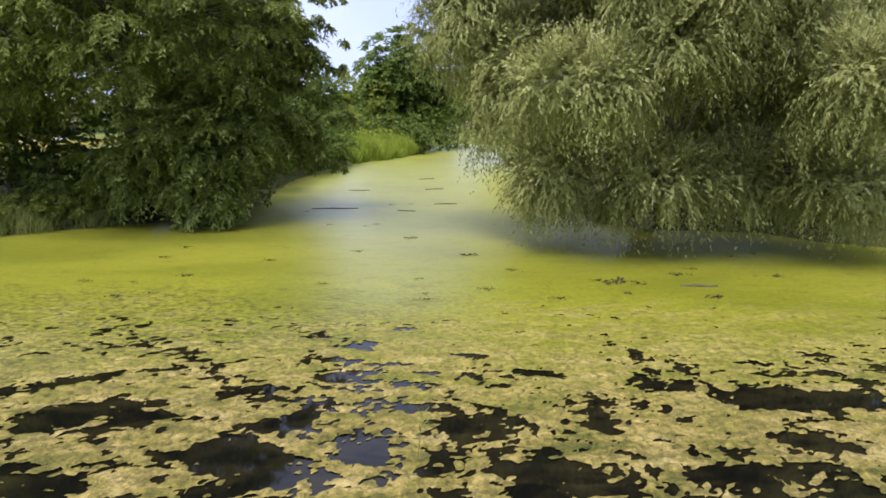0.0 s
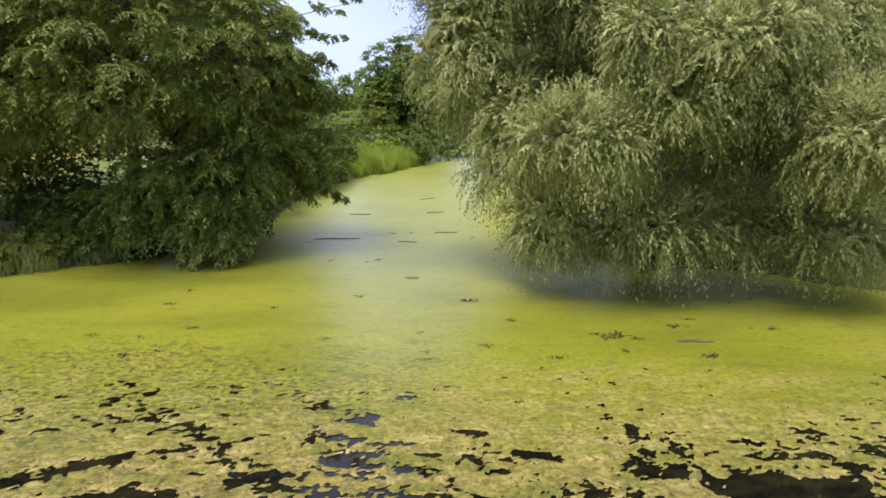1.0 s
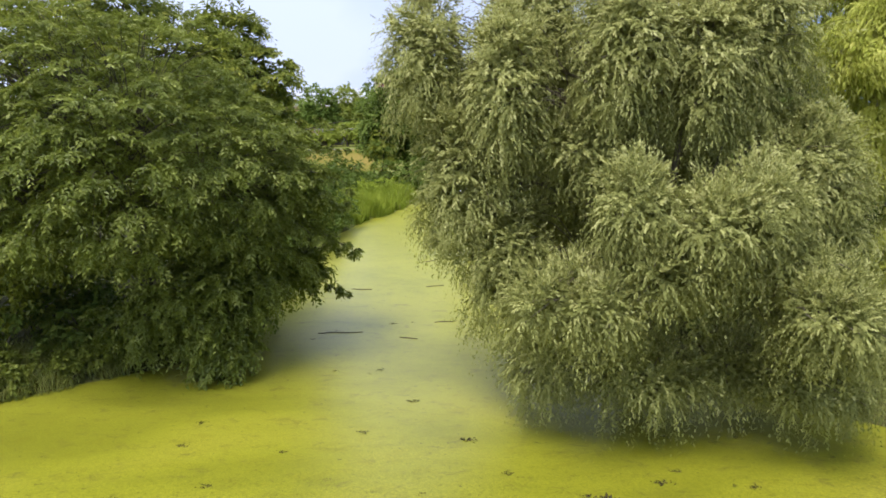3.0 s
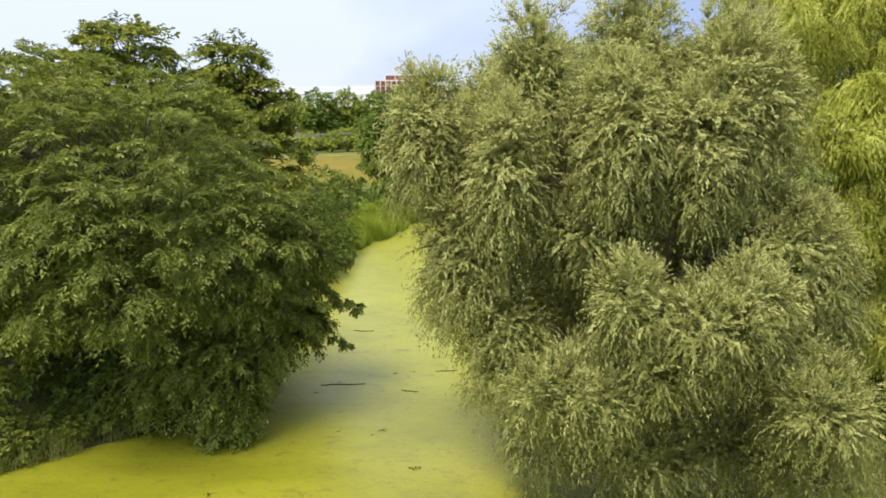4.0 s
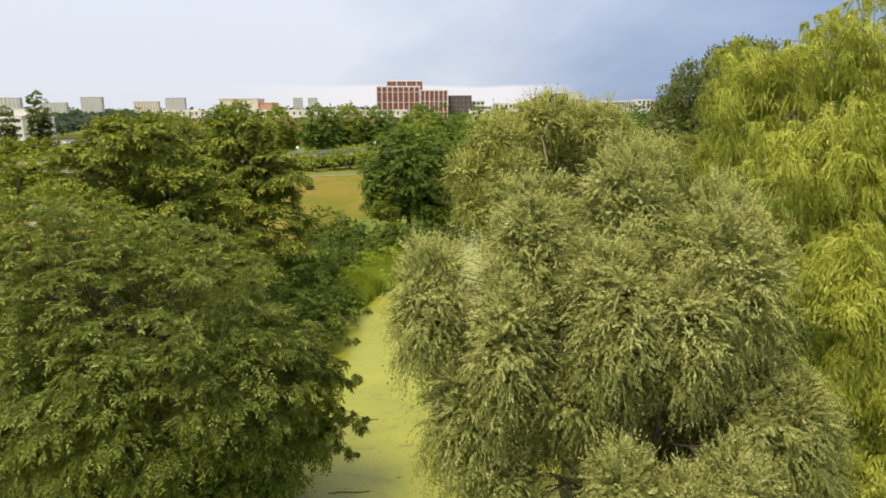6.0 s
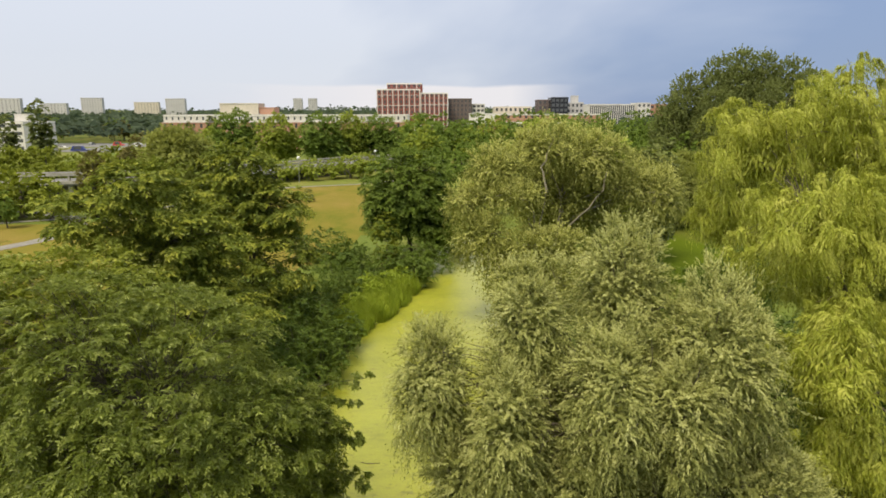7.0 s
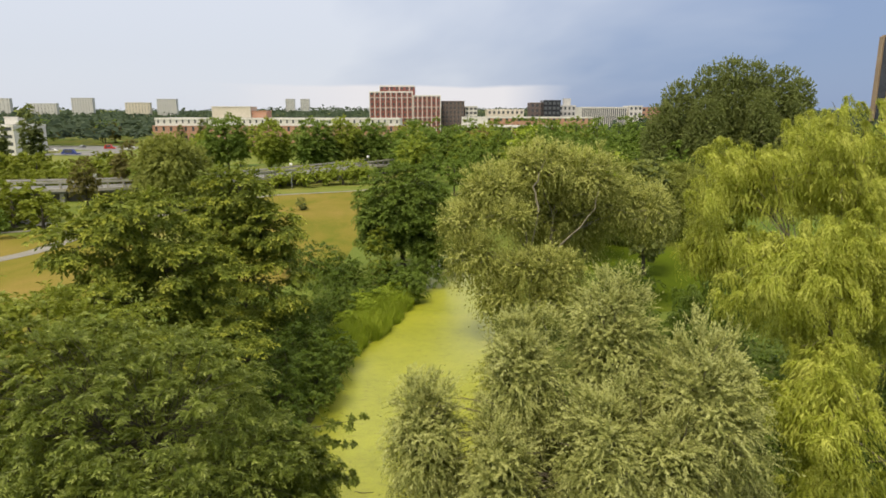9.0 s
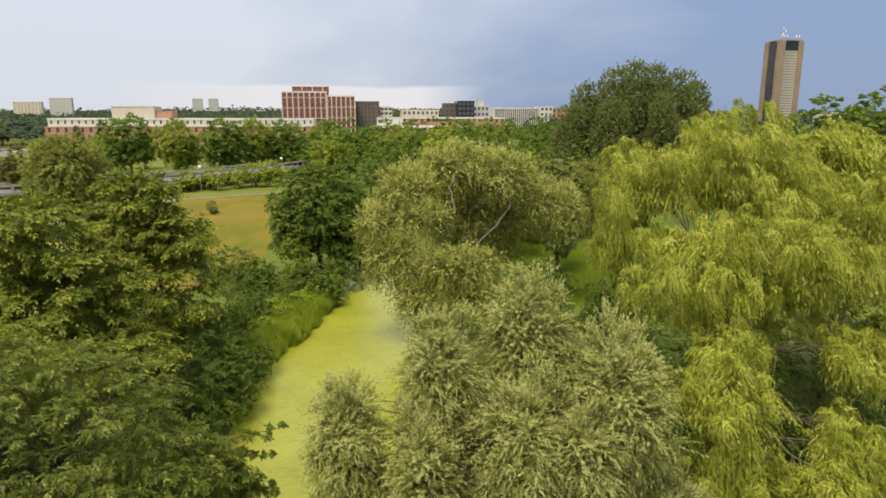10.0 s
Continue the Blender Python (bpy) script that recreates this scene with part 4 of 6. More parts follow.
def make_ground():
    def axis(lo, hi, step, reach, back=None):
        mid = np.arange(lo, hi + step / 2, step)
        grow = np.cumsum(step * 1.22 ** np.arange(1, 60))
        grow = grow[grow < reach]
        return np.concatenate([lo - grow[::-1], mid, hi + grow])

    xs, ys = axis(-26, 24, 0.7, 3800), axis(-10, 96, 0.7, 3800)
    X, Y = np.meshgrid(xs, ys, indexing="ij")
    Z = ground_height(X, Y)
    nx, ny = X.shape
    i, j = np.meshgrid(np.arange(nx - 1), np.arange(ny - 1), indexing="ij")
    b = i * ny + j
    f = np.stack([b, b + ny, b + ny + 1, b + 1], -1).reshape(-1, 4)
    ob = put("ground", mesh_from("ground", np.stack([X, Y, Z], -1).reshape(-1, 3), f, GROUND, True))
    tagged(ob, "uneven park grass, dry and yellow in patches, sloping to the pond", "ground", kind="structure")


def make_water():
    me = mesh_from("water", [(-24, -8, 0), (20, -8, 0), (20, 95, 0), (-24, 95, 0)], [(0, 1, 2, 3)], WATER)
    tagged(put("water", me), "still dark pond water between floating weed", "water", kind="structure")
    # the near part, broken by holes
    step = 0.040
    xs, ys = np.linspace(-9, 9, int(18 / step) + 1), np.concatenate([np.arange(-6.0, 3.35, 0.11), np.linspace(3.4, 12.5, int(9.1 / step) + 1)])
    X, Y = np.meshgrid(xs, ys, indexing="ij")
    cover = np.interp(Y, [-6.0, -4.5, 3.4, 5.2, 6.2, 7.4, 8.4, 9.6, 11.0, 12.5], [-0.2, 0.44, 0.472, 0.462, 0.440, 0.405, 0.355, 0.29, 0.22, -0.2])
    cover = cover - 0.6 * np.clip(np.abs(X) - 8.2, 0, 1)
    wx = X + (fbm(33, X * 2.2, Y * 2.2, 3) - 0.5) * 0.9
    wy = Y + (fbm(34, X * 2.2, Y * 2.2, 3) - 0.5) * 0.6
    m = fbm(31, wx * 1.7 + 3, wy * 3.0 + wx * 0.5, 6, 0.80) - cover
    holes = [(-4.3, 7.6, 1.0, 0.27, 0.30), (-3.6, 6.7, 1.15, 0.34, 0.25), (-2.1, 7.25, 0.5, 0.15, 0.2), (-5.6, 8.5, 0.36, 0.07, 0.1), (-1.2, 8.8, 0.31, 0.30, 0.2), (-0.6, 9.6, 0.37, 0.26, 0.1), (-0.7, 8.1, 0.41, 0.14, 0.0),
             (-1.4, 7.7, 0.23, 0.22, 0), (0.5, 8.4, 0.40, 0.17, -0.1), (1.2, 7.8, 0.35, 0.12, -0.2), (0.8, 7.4, 0.17, 0.16, 0), (0.2, 6.3, 0.40, 0.42, 0.6), (1.7, 6.4, 0.22, 0.55, -0.2), (0.9, 5.5, 0.5, 0.45, 0.2),
             (3.9, 7.0, 0.9, 0.40, -0.25), (3.7, 5.9, 0.5, 0.36, 0.1), (2.7, 5.4, 0.45, 0.2, 0), (-2.0, 5.7, 0.55, 0.5, 0.7), (-1.7, 6.45, 0.45, 0.2, 0.3), (-0.8, 5.8, 0.28, 0.28, 0)]
    wob = (fbm(77, X * 1.8, Y * 2.6, 5, 0.7) - 0.5) * 1.9
    for hx, hy, a, b, r in holes:
        u = (X - hx) * math.cos(r) + (Y - hy) * math.sin(r)
        v = -(X - hx) * math.sin(r) + (Y - hy) * math.cos(r)
        e = 1 - np.sqrt((u / a) ** 2 + (v / b) ** 2) + wob
        m = m - np.clip(e * 0.9 + 0.12, 0, 1) * 0.34
    # a band where the weed has only begun to break up
    m = m - 0.12 * np.exp(-((X + 4.2) / 2.9) ** 2 - ((Y - 9.9 - 0.12 * X) / 0.8) ** 2) - 0.07 * np.exp(-((X - 4.6) / 2.4) ** 2 - ((Y - 8.4) / 0.7) ** 2)
    m = m + (fbm(55, X * 7, Y * 9, 2) - 0.5) * np.interp(Y, [6, 9, 11], [0.26, 0.30, 0.36])
    m = m + (fbm(58, X * 15, Y * 19, 2) - 0.5) * 0.22 * np.clip((12.0 - Y) * 0.4, 0, 1)        # frayed edges
    Z = 0.006 + 0.05 * np.clip(m * 6, 0, 1) * fbm(61, X * 7, Y * 7, 3, 0.7) * np.clip((11.5 - Y) * 0.2, 0, 1)
    nx, ny = X.shape
    i, j = np.meshgrid(np.arange(nx - 1), np.arange(ny - 1), indexing="ij")
    b = (i * ny + j).ravel()
    tri = np.vstack([np.stack([b, b + ny, b + ny + 1], 1), np.stack([b, b + ny + 1, b + 1], 1)])
    P, mv = np.stack([X, Y, Z], -1).reshape(-1, 3), m.ravel()
    up = (mv[tri] > 0).sum(1)
    whole = tri[up == 3]
    used = np.unique(whole)
    re = np.full(nx * ny, -1)
    re[used] = np.arange(len(used))
    V, f = P[used], re[whole]

    def meet(a, c):
        w = (mv[a] / (mv[a] - mv[c]))[:, None]
        return P[a] + (P[c] - P[a]) * w

    def turn_to(t, value):
        """Rolls each triangle so that its odd corner comes first."""
        k = np.argmax((mv[t] > 0) == value, 1)
        r = np.arange(len(t))
        return t[r, k], t[r, (k + 1) % 3], t[r, (k + 2) % 3]

    a, c, d = turn_to(tri[up == 1], True)
    small = np.stack([P[a], meet(a, c), meet(a, d)], 1)
    a, c, d = turn_to(tri[up == 2], False)
    e, g = meet(c, a), meet(d, a)
    cutv = np.concatenate([small, np.stack([e, P[c], P[d]], 1), np.stack([e, P[d], g], 1)]).reshape(-1, 3)
    V, f = join((V, f), (cutv, np.arange(len(cutv)).reshape(-1, 3)))
    # the unbroken rest, in larger patches
    rest = [(-24, -6.0, -9, 12.5), (9, -6.0, 20, 12.5), (-24, 12.5, 20, 95), (-24, -8, 20, -6.0)]
    v2, f2 = [], []
    for x0, y0, x1, y1 in rest:
        q = len(v2)
        v2 += [(x0, y0, 0.006), (x1, y0, 0.006), (x1, y1, 0.006), (x0, y1, 0.006)]
        f2 += [(q, q + 1, q + 2), (q, q + 2, q + 3)]
    v, f = join((V, f), (np.array(v2, float), np.array(f2)))
    ob = put("duckweed", mesh_from("duckweed", v, f, WEED))
    tagged(ob, "lime-green duckweed cover breaking into tan clotted algae", "duckweed", kind="stuff")


make_ground()
make_water()

# ---------------------------------------------------------------- near trees
tree("elm_tree", 11, (-10.2, 21.5, 0.4), (-9.8, 21.0, 8.5),
     [(-9.8, 20.6, 8.2, 4.4, 4.6, 3.6), (-9.5, 18.3, 6.6, 3.6, 2.9, 3.2), (-7.2, 20.4, 6.4, 2.8, 3.3, 3.0), (-6.5, 21.5, 3.9, 1.9, 2.6, 2.4), (-7.6, 19.7, 2.5, 2.2, 1.9, 1.8), (-7.0, 19.3, 1.1, 1.1, 0.9, 0.9),
      (-12.8, 20.5, 9.0, 3.6, 3.6, 3.6), (-12.6, 18.9, 5.8, 3.2, 2.4, 2.7), (-9.4, 19.9, 1.7, 1.7, 1.3, 1.2), (-5.4, 22.6, 5.6, 1.3, 1.4, 1.3), (-5.2, 23.4, 2.6, 1.0, 1.0, 0.8)],
     "broad green elm with branches drooping over the pond", LEAF_ELM, BARK_DARK, 0.28, 170000, 0.155, 0.064, 0.76, 0.50, 1.1, 13, 0.42, 0.30, 0.85, fill=0.2, thin=0.32, low=0.3, shoots=LEAF_ELM_LIT, tip_share=0.30,
     arms=[(-5.8, 22.6, 4.8, -3.2, 22.4, 3.8), (-5.9, 22.0, 6.6, -3.4, 22.0, 6.3), (-5.9, 22.2, 7.3, -2.9, 22.0, 8.4), (-5.8, 22.4, 7.0, -3.6, 22.2, 7.4), (-5.8, 23.4, 3.0, -3.8, 24.0, 1.65), (-5.6, 23.4, 4.2, -3.2, 23.8, 3.5), (-6.0, 20.8, 5.4, -4.2, 20.3, 4.8), (-5.4, 22.8, 5.4, -3.5, 23.4, 5.2)])
tree("elm_tree", 12, (-16.5, 25.0, 0.5), (-16.2, 25.0, 9.0),
     [(-15.6, 24.6, 8.7, 4.2, 4.2, 4.4), (-18.5, 22.5, 6.5, 4.5, 4.2, 5.0), (-20.5, 27, 7.2, 4.5, 4.5, 5.0), (-15.0, 21.0, 4.2, 3.2, 2.8, 3.2)],
     "yellow-green leafy elm standing behind the bank", LEAF_ELM_B, BARK_DARK, 0.25, 48000, 0.21, 0.115, 1.1, 0.55, 1.0, 11, 0.3, 0.3, 0.8, thin=0.6, shoots=LEAF_ELM_LIT, tip_share=0.25)
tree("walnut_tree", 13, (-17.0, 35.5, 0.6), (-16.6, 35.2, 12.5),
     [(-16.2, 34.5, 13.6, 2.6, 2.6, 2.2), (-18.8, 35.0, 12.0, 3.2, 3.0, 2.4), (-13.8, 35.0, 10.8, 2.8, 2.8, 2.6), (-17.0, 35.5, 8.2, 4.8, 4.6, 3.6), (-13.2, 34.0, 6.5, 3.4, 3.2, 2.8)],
     "dark walnut with layered flat sprays of foliage", LEAF_WALNUT, BARK_DARK, 0.24, 42000, 0.27, 0.13, 1.3, 0.28, 0.85, 10, 0.22, 0.15, 0.9, shoots=LEAF_WALNUT_LIT, tip_share=0.55)
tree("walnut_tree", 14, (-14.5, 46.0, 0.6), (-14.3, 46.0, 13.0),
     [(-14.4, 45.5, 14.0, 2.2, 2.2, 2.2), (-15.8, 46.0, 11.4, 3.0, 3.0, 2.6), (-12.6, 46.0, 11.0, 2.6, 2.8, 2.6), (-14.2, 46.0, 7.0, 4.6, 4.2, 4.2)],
     "dark green walnut with a ragged top", LEAF_WALNUT, BARK_DARK, 0.22, 28000, 0.31, 0.16, 1.3, 0.35, 0.85, 9, 0.22, 0.15, 0.9, shoots=LEAF_WALNUT_LIT, tip_share=0.45)
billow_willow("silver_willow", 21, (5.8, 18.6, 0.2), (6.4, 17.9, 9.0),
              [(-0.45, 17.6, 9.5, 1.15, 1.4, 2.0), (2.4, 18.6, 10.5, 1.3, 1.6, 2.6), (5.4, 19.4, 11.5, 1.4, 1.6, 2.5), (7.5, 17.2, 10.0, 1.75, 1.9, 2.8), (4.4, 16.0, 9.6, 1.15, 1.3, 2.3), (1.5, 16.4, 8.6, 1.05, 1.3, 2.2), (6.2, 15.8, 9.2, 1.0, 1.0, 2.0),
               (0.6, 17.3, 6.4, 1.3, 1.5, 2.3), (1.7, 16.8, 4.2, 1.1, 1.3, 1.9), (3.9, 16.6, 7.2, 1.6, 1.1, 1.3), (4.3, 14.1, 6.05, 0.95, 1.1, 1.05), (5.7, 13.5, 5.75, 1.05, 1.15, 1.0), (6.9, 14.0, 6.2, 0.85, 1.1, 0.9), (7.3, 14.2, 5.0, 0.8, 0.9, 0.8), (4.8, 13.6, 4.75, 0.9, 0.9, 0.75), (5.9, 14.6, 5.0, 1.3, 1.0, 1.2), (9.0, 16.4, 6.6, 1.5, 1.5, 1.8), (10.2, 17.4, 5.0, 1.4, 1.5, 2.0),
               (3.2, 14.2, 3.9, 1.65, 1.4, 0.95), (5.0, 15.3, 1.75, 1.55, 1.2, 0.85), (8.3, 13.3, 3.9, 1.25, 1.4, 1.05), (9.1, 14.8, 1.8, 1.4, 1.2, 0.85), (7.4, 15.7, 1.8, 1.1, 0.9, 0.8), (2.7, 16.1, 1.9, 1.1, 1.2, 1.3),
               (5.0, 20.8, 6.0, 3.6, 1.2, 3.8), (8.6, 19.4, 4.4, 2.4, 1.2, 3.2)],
              "grey-green willow leaning over the pond", LEAF_SILVER, LEAF_LIT_SHOOT, BARK_GREY, 0.22, 0.44, 17, 13, 0.102, 0.034, 3, 0.45, pale=0.9, hang=0.9, ragged=0.42,
              lines=[[(5.9, 18.4, 1.5), (6.2, 17.2, 3.8), (6.0, 16.0, 5.6)], [(6.0, 18.5, 1.0), (7.0, 17.4, 4.2), (7.4, 17.0, 8.0)], [(5.8, 18.5, 1.0), (4.6, 17.4, 4.6), (4.2, 16.6, 8.4)], [(5.6, 18.4, 0.8), (4.2, 16.8, 2.4), (3.2, 14.8, 3.6)]])
weeping("weeping_willow", 31, (17.0, 25.5, 0.6), (17.0, 25.5, 12.0),
        [(16.8, 27.0, 16.8, 3.7, 3.6, 3.2), (13.3, 28.0, 16.4, 2.3, 2.6, 2.2), (12.5, 28.8, 13.2, 1.7, 2.2, 1.9), (13.3, 23.2, 13.4, 2.9, 2.8, 2.5), (17.2, 22.6, 13.6, 2.9, 2.6, 2.5), (21.0, 24.6, 14.2, 3.2, 3.2, 3.2), (12.1, 19.0, 10.0, 1.9, 1.9, 1.9),
         (12.8, 18.9, 7.2, 1.9, 1.8, 1.8), (18.6, 20.8, 10.2, 1.6, 1.6, 1.5), (15.6, 17.8, 6.6, 1.6, 1.5, 1.5), (13.4, 20.8, 10.8, 1.6, 1.5, 1.5), (17.0, 18.4, 4.4, 1.5, 1.3, 1.5), (13.4, 18.4, 4.2, 1.5, 1.3, 1.6), (15.0, 17.4, 4.6, 1.4, 1.2, 1.5), (17.0, 19.0, 7.8, 1.4, 1.2, 1.7), (19.2, 19.2, 6.4, 1.5, 1.3, 1.8), (16.4, 25.4, 11.4, 3.4, 2.6, 3.2)],
        "tall golden-green weeping willow with hanging strands", LEAF_GOLD, BARK_GREY, 0.42, 450000, 1.15, 0.140, 0.036, 0.076, 0.78, 2, "golden willows", 1.35)
weeping("weeping_willow", 32, (28.5, 33.0, 0.6), (28.0, 33.0, 12.0),
        [(24.4, 31.0, 16.6, 3.2, 3.0, 3.0), (28.6, 33.0, 15.6, 4.4, 4.0, 3.6), (25.0, 28.6, 12.4, 3.0, 2.8, 3.0), (31.5, 29.0, 11.5, 4.0, 3.6, 3.8), (26.0, 26.5, 7.8, 2.4, 2.2, 2.2)],
        "tall golden-green weeping willow with hanging strands", LEAF_GOLD, BARK_GREY, 0.42, 110000, 1.6, 0.24, 0.075, 0.12, 1.2, 2, "golden willows", 1.05)

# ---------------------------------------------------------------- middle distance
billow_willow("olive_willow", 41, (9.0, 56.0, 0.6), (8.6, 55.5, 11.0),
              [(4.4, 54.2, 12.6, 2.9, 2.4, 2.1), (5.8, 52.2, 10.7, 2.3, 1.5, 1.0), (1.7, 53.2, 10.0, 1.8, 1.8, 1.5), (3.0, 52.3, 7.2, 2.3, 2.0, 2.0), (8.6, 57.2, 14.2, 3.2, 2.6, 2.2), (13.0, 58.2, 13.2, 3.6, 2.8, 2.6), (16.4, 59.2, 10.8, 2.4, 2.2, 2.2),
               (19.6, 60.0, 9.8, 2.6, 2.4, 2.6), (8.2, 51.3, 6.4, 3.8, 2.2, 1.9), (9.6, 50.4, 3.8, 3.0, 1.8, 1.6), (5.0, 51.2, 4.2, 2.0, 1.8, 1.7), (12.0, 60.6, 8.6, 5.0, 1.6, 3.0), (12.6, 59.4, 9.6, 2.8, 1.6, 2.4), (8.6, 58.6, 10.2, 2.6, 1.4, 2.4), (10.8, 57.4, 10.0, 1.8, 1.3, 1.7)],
              "spreading olive-green willow on the pond bank", LEAF_OLIVE, LEAF_OLIVE_LIT, BARK_PALE, 0.34, 0.85, 14, 7, 0.23, 0.085, 2, 0.7, thin=0.45, low=0.6, pale=0.85,
              lines=[[(8.8, 55.0, 3.0), (7.9, 53.4, 7.6), (8.3, 53.2, 11.0)], [(8.8, 55.2, 4.0), (7.2, 53.6, 8.0), (6.6, 53.4, 9.6)], [(9.2, 55.4, 5.5), (11.3, 55.0, 8.6), (13.2, 55.0, 10.6), (13.8, 55.2, 12.6)], [(8.4, 53.6, 11.0), (8.0, 54.0, 13.0), (9.0, 54.4, 15.4)]])
tree("maple_tree", 42, (-4.2, 76.0, 0.6), (-4.2, 76.0, 9.5),
     [(-4.2, 76.0, 8.4, 5.4, 5.4, 5.2), (-6.5, 73.5, 6.5, 3.2, 3.0, 3.6), (-1.5, 74.0, 5.8, 3.2, 3.0, 3.4)],
     "dense dark green maple beside the pond", LEAF_MAPLE, BARK_DARK, 0.3, 34000, 0.34, 0.22, 1.1, 0.6, 1.1, 8, 0.3, 0.3, 0.8, twig_r=0, fill=0.3)
weeping("weeping_willow", 33, (21.5, 47.0, 0.6), (21.5, 47.0, 4.5), [(21.5, 47.0, 5.0, 3.6, 3.2, 2.4), (18.5, 45.0, 3.8, 2.2, 2.2, 1.8)],
        "low dark weeping willow on the far lawn", LEAF_SHRUB, BARK_GREY, 0.2, 16000, 1.6, 0.27, 0.085, 0.14, 1.2, 1)


def shrub(seed, x, y, r, h, leaf, label, size=0.2, n=1450):
    z = float(ground_height(np.array([x]), np.array([y]))[0])
    return tree("shrub", seed, (x, y, z), (x, y, z + h * 0.6), [(x, y, z + h * 0.55, r, r, h * 0.48), (x + r * 0.5, y - r * 0.3, z + h * 0.3, r * 0.7, r * 0.7, h * 0.3)],
                label, leaf, BARK_DARK, 0.07, n, size, size * 0.55, r * 0.38, 0.6, 1.0, 9, 0.3, 0.4, 0.7, 3, 0.3, low=0.15, twig_r=0, category="shrub", group="bank shrubs", fine_branches=False)


for k, (x, y, r, h) in enumerate([(-9.6, 30.0, 2.3, 4.0), (-10.0, 33.5, 2.4, 4.6), (-10.0, 37.5, 2.5, 5.0), (-9.8, 41.8, 2.3, 4.8), (-10.6, 46.0, 2.4, 4.2), (-13.5, 40.0, 2.6, 4.6), (-12.0, 50.0, 2.6, 3.8), (-14.0, 54.0, 2.6, 3.6), (-10.4, 53.5, 2.2, 3.0), (-12.2, 58.0, 2.6, 3.2), (-9.6, 57.5, 2.0, 2.6), (-11.0, 62.5, 2.4, 3.0), (-8.0, 62.0, 2.0, 2.6), (-16.5, 58.0, 2.6, 3.4), (-17.5, 50.0, 3.0, 4.6), (-19.0, 43.0, 3.0, 5.0)]):
    shrub(100 + k, x, y, r, h, LEAF_SHRUB, "dark green shrub overhanging the pond edge", 0.26)
for k, (x, y, r, h) in enumerate([(-13.6, 72.0, 3.4, 4.4), (-10.4, 69.0, 2.6, 3.6), (-16.5, 74.5, 2.4, 3.0)]):
    shrub(120 + k, x, y, r, h, LEAF_SHRUB, "rounded olive-green shrub at the edge of the lawn", 0.32)
for k, (x, y, r, h) in enumerate([(-3.4, 68.0, 2.0, 3.6), (-1.6, 71.0, 2.2, 4.6), (-5.6, 66.5, 1.9, 3.4), (0.4, 80, 2.4, 5.0)]):
    shrub(130 + k, x, y, r, h, LEAF_MAPLE, "dark shrub below the maple on the bank", 0.3)
for k, (x, y, r, h) in enumerate([(-6.6, 57.2, 1.2, 1.9), (-5.4, 60.8, 1.3, 2.1), (-8.0, 53.8, 1.2, 1.9), (-7.4, 59.6, 1.2, 2.0), (-4.6, 63.4, 1.1, 1.9)]):
    shrub(136 + k, x, y, r, h, LEAF_REED, "bright yellow-green bush among the reeds", 0.2)
shrub(139, -3.2, 64.4, 1.8, 3.2, LEAF_MAPLE, "dark shrub below the maple on the bank", 0.28)
shrub(140, -6.6, 69.0, 1.5, 6.6, LEAF_ELM_B, "slender light green young tree before the maple", 0.3)
for k, (x, y, r, h) in enumerate([(15.5, 63.0, 3.0, 4.2), (20.0, 66.0, 3.2, 3.6), (12.0, 50.0, 2.0, 2.2), (-11.5, 23.0, 2.6, 3.4), (-14.0, 21.5, 2.4, 3.0), (-8.6, 24.5, 2.4, 3.0), (8.5, 23.5, 2.6, 3.2), (12.5, 21.5, 2.6, 3.4), (14.5, 17.6, 2.4, 2.6), (10.5, 28.0, 3.0, 3.8), (14.0, 33.0, 3.2, 4.0), (9.0, 34.0, 2.8, 3.4), (18.0, 38.0, 3.4, 4.2), (10.5, 42.0, 2.8, 3.4), (24.0, 39.0, 3.6, 4.6), (19.0, 20.0, 3.2, 4.4), (23.0, 25.0, 3.6, 5.0), (29.0, 26.0, 3.8, 5.0)]):
    shrub(150 + k, x, y, r, h, LEAF_SHRUB, "dark undergrowth and shade filler beneath the willows", 0.24)
for k, (x, y, r, h) in enumerate([(19.5, 90.0, 3.0, 3.6), (25.5, 91.0, 3.0, 3.2), (25.5, 56.0, 2.8, 3.8), (29.5, 60.0, 3.2, 4.6), (31.5, 68.0, 3.4, 5.0)]):
    shrub(170 + k, x, y, r, h, LEAF_SHRUB, "dark shrub at the edge of the lush lawn", 0.3)
# the 8 to 11 m ones are added dark masses standing for crown shade
for k, (x, y, r, h) in enumerate([(14.0, 40.0, 2.8, 4.0), (17.5, 44.0, 2.6, 3.6), (21.0, 42.0, 3.0, 4.4), (13.5, 45.5, 2.4, 3.0), (16.5, 51.0, 2.6, 3.2), (22.5, 51.5, 2.8, 3.6), (12.0, 37.0, 2.6, 3.6), (12.5, 25.5, 2.8, 4.0), (18.0, 33.0, 3.2, 4.6), (21.0, 36.0, 3.2, 5.0), (9.5, 38.5, 2.4, 3.0), (16.0, 24.0, 3.0, 5.0), (19.5, 24.5, 3.2, 5.4), (18.0, 29.5, 3.2, 5.0), (22.0, 29.0, 3.4, 5.6), (16.5, 25.0, 2.8, 10.5), (20.8, 24.0, 3.0, 11.0), (14.6, 24.0, 2.4, 8.4), (18.5, 26.5, 3.2, 11.0), (23.8, 25.5, 3.0, 10.5), (30.5, 36.5, 3.4, 5.6), (34.5, 40.5, 3.6, 6.0), (38.5, 43.5, 3.8, 6.2), (33.5, 33.0, 3.4, 5.4), (28.0, 41.0, 3.4, 5.0)]):
    shrub(400 + k, x, y, r, h, LEAF_SHRUB, "dark undergrowth and shade filler beneath the willows", 0.27)
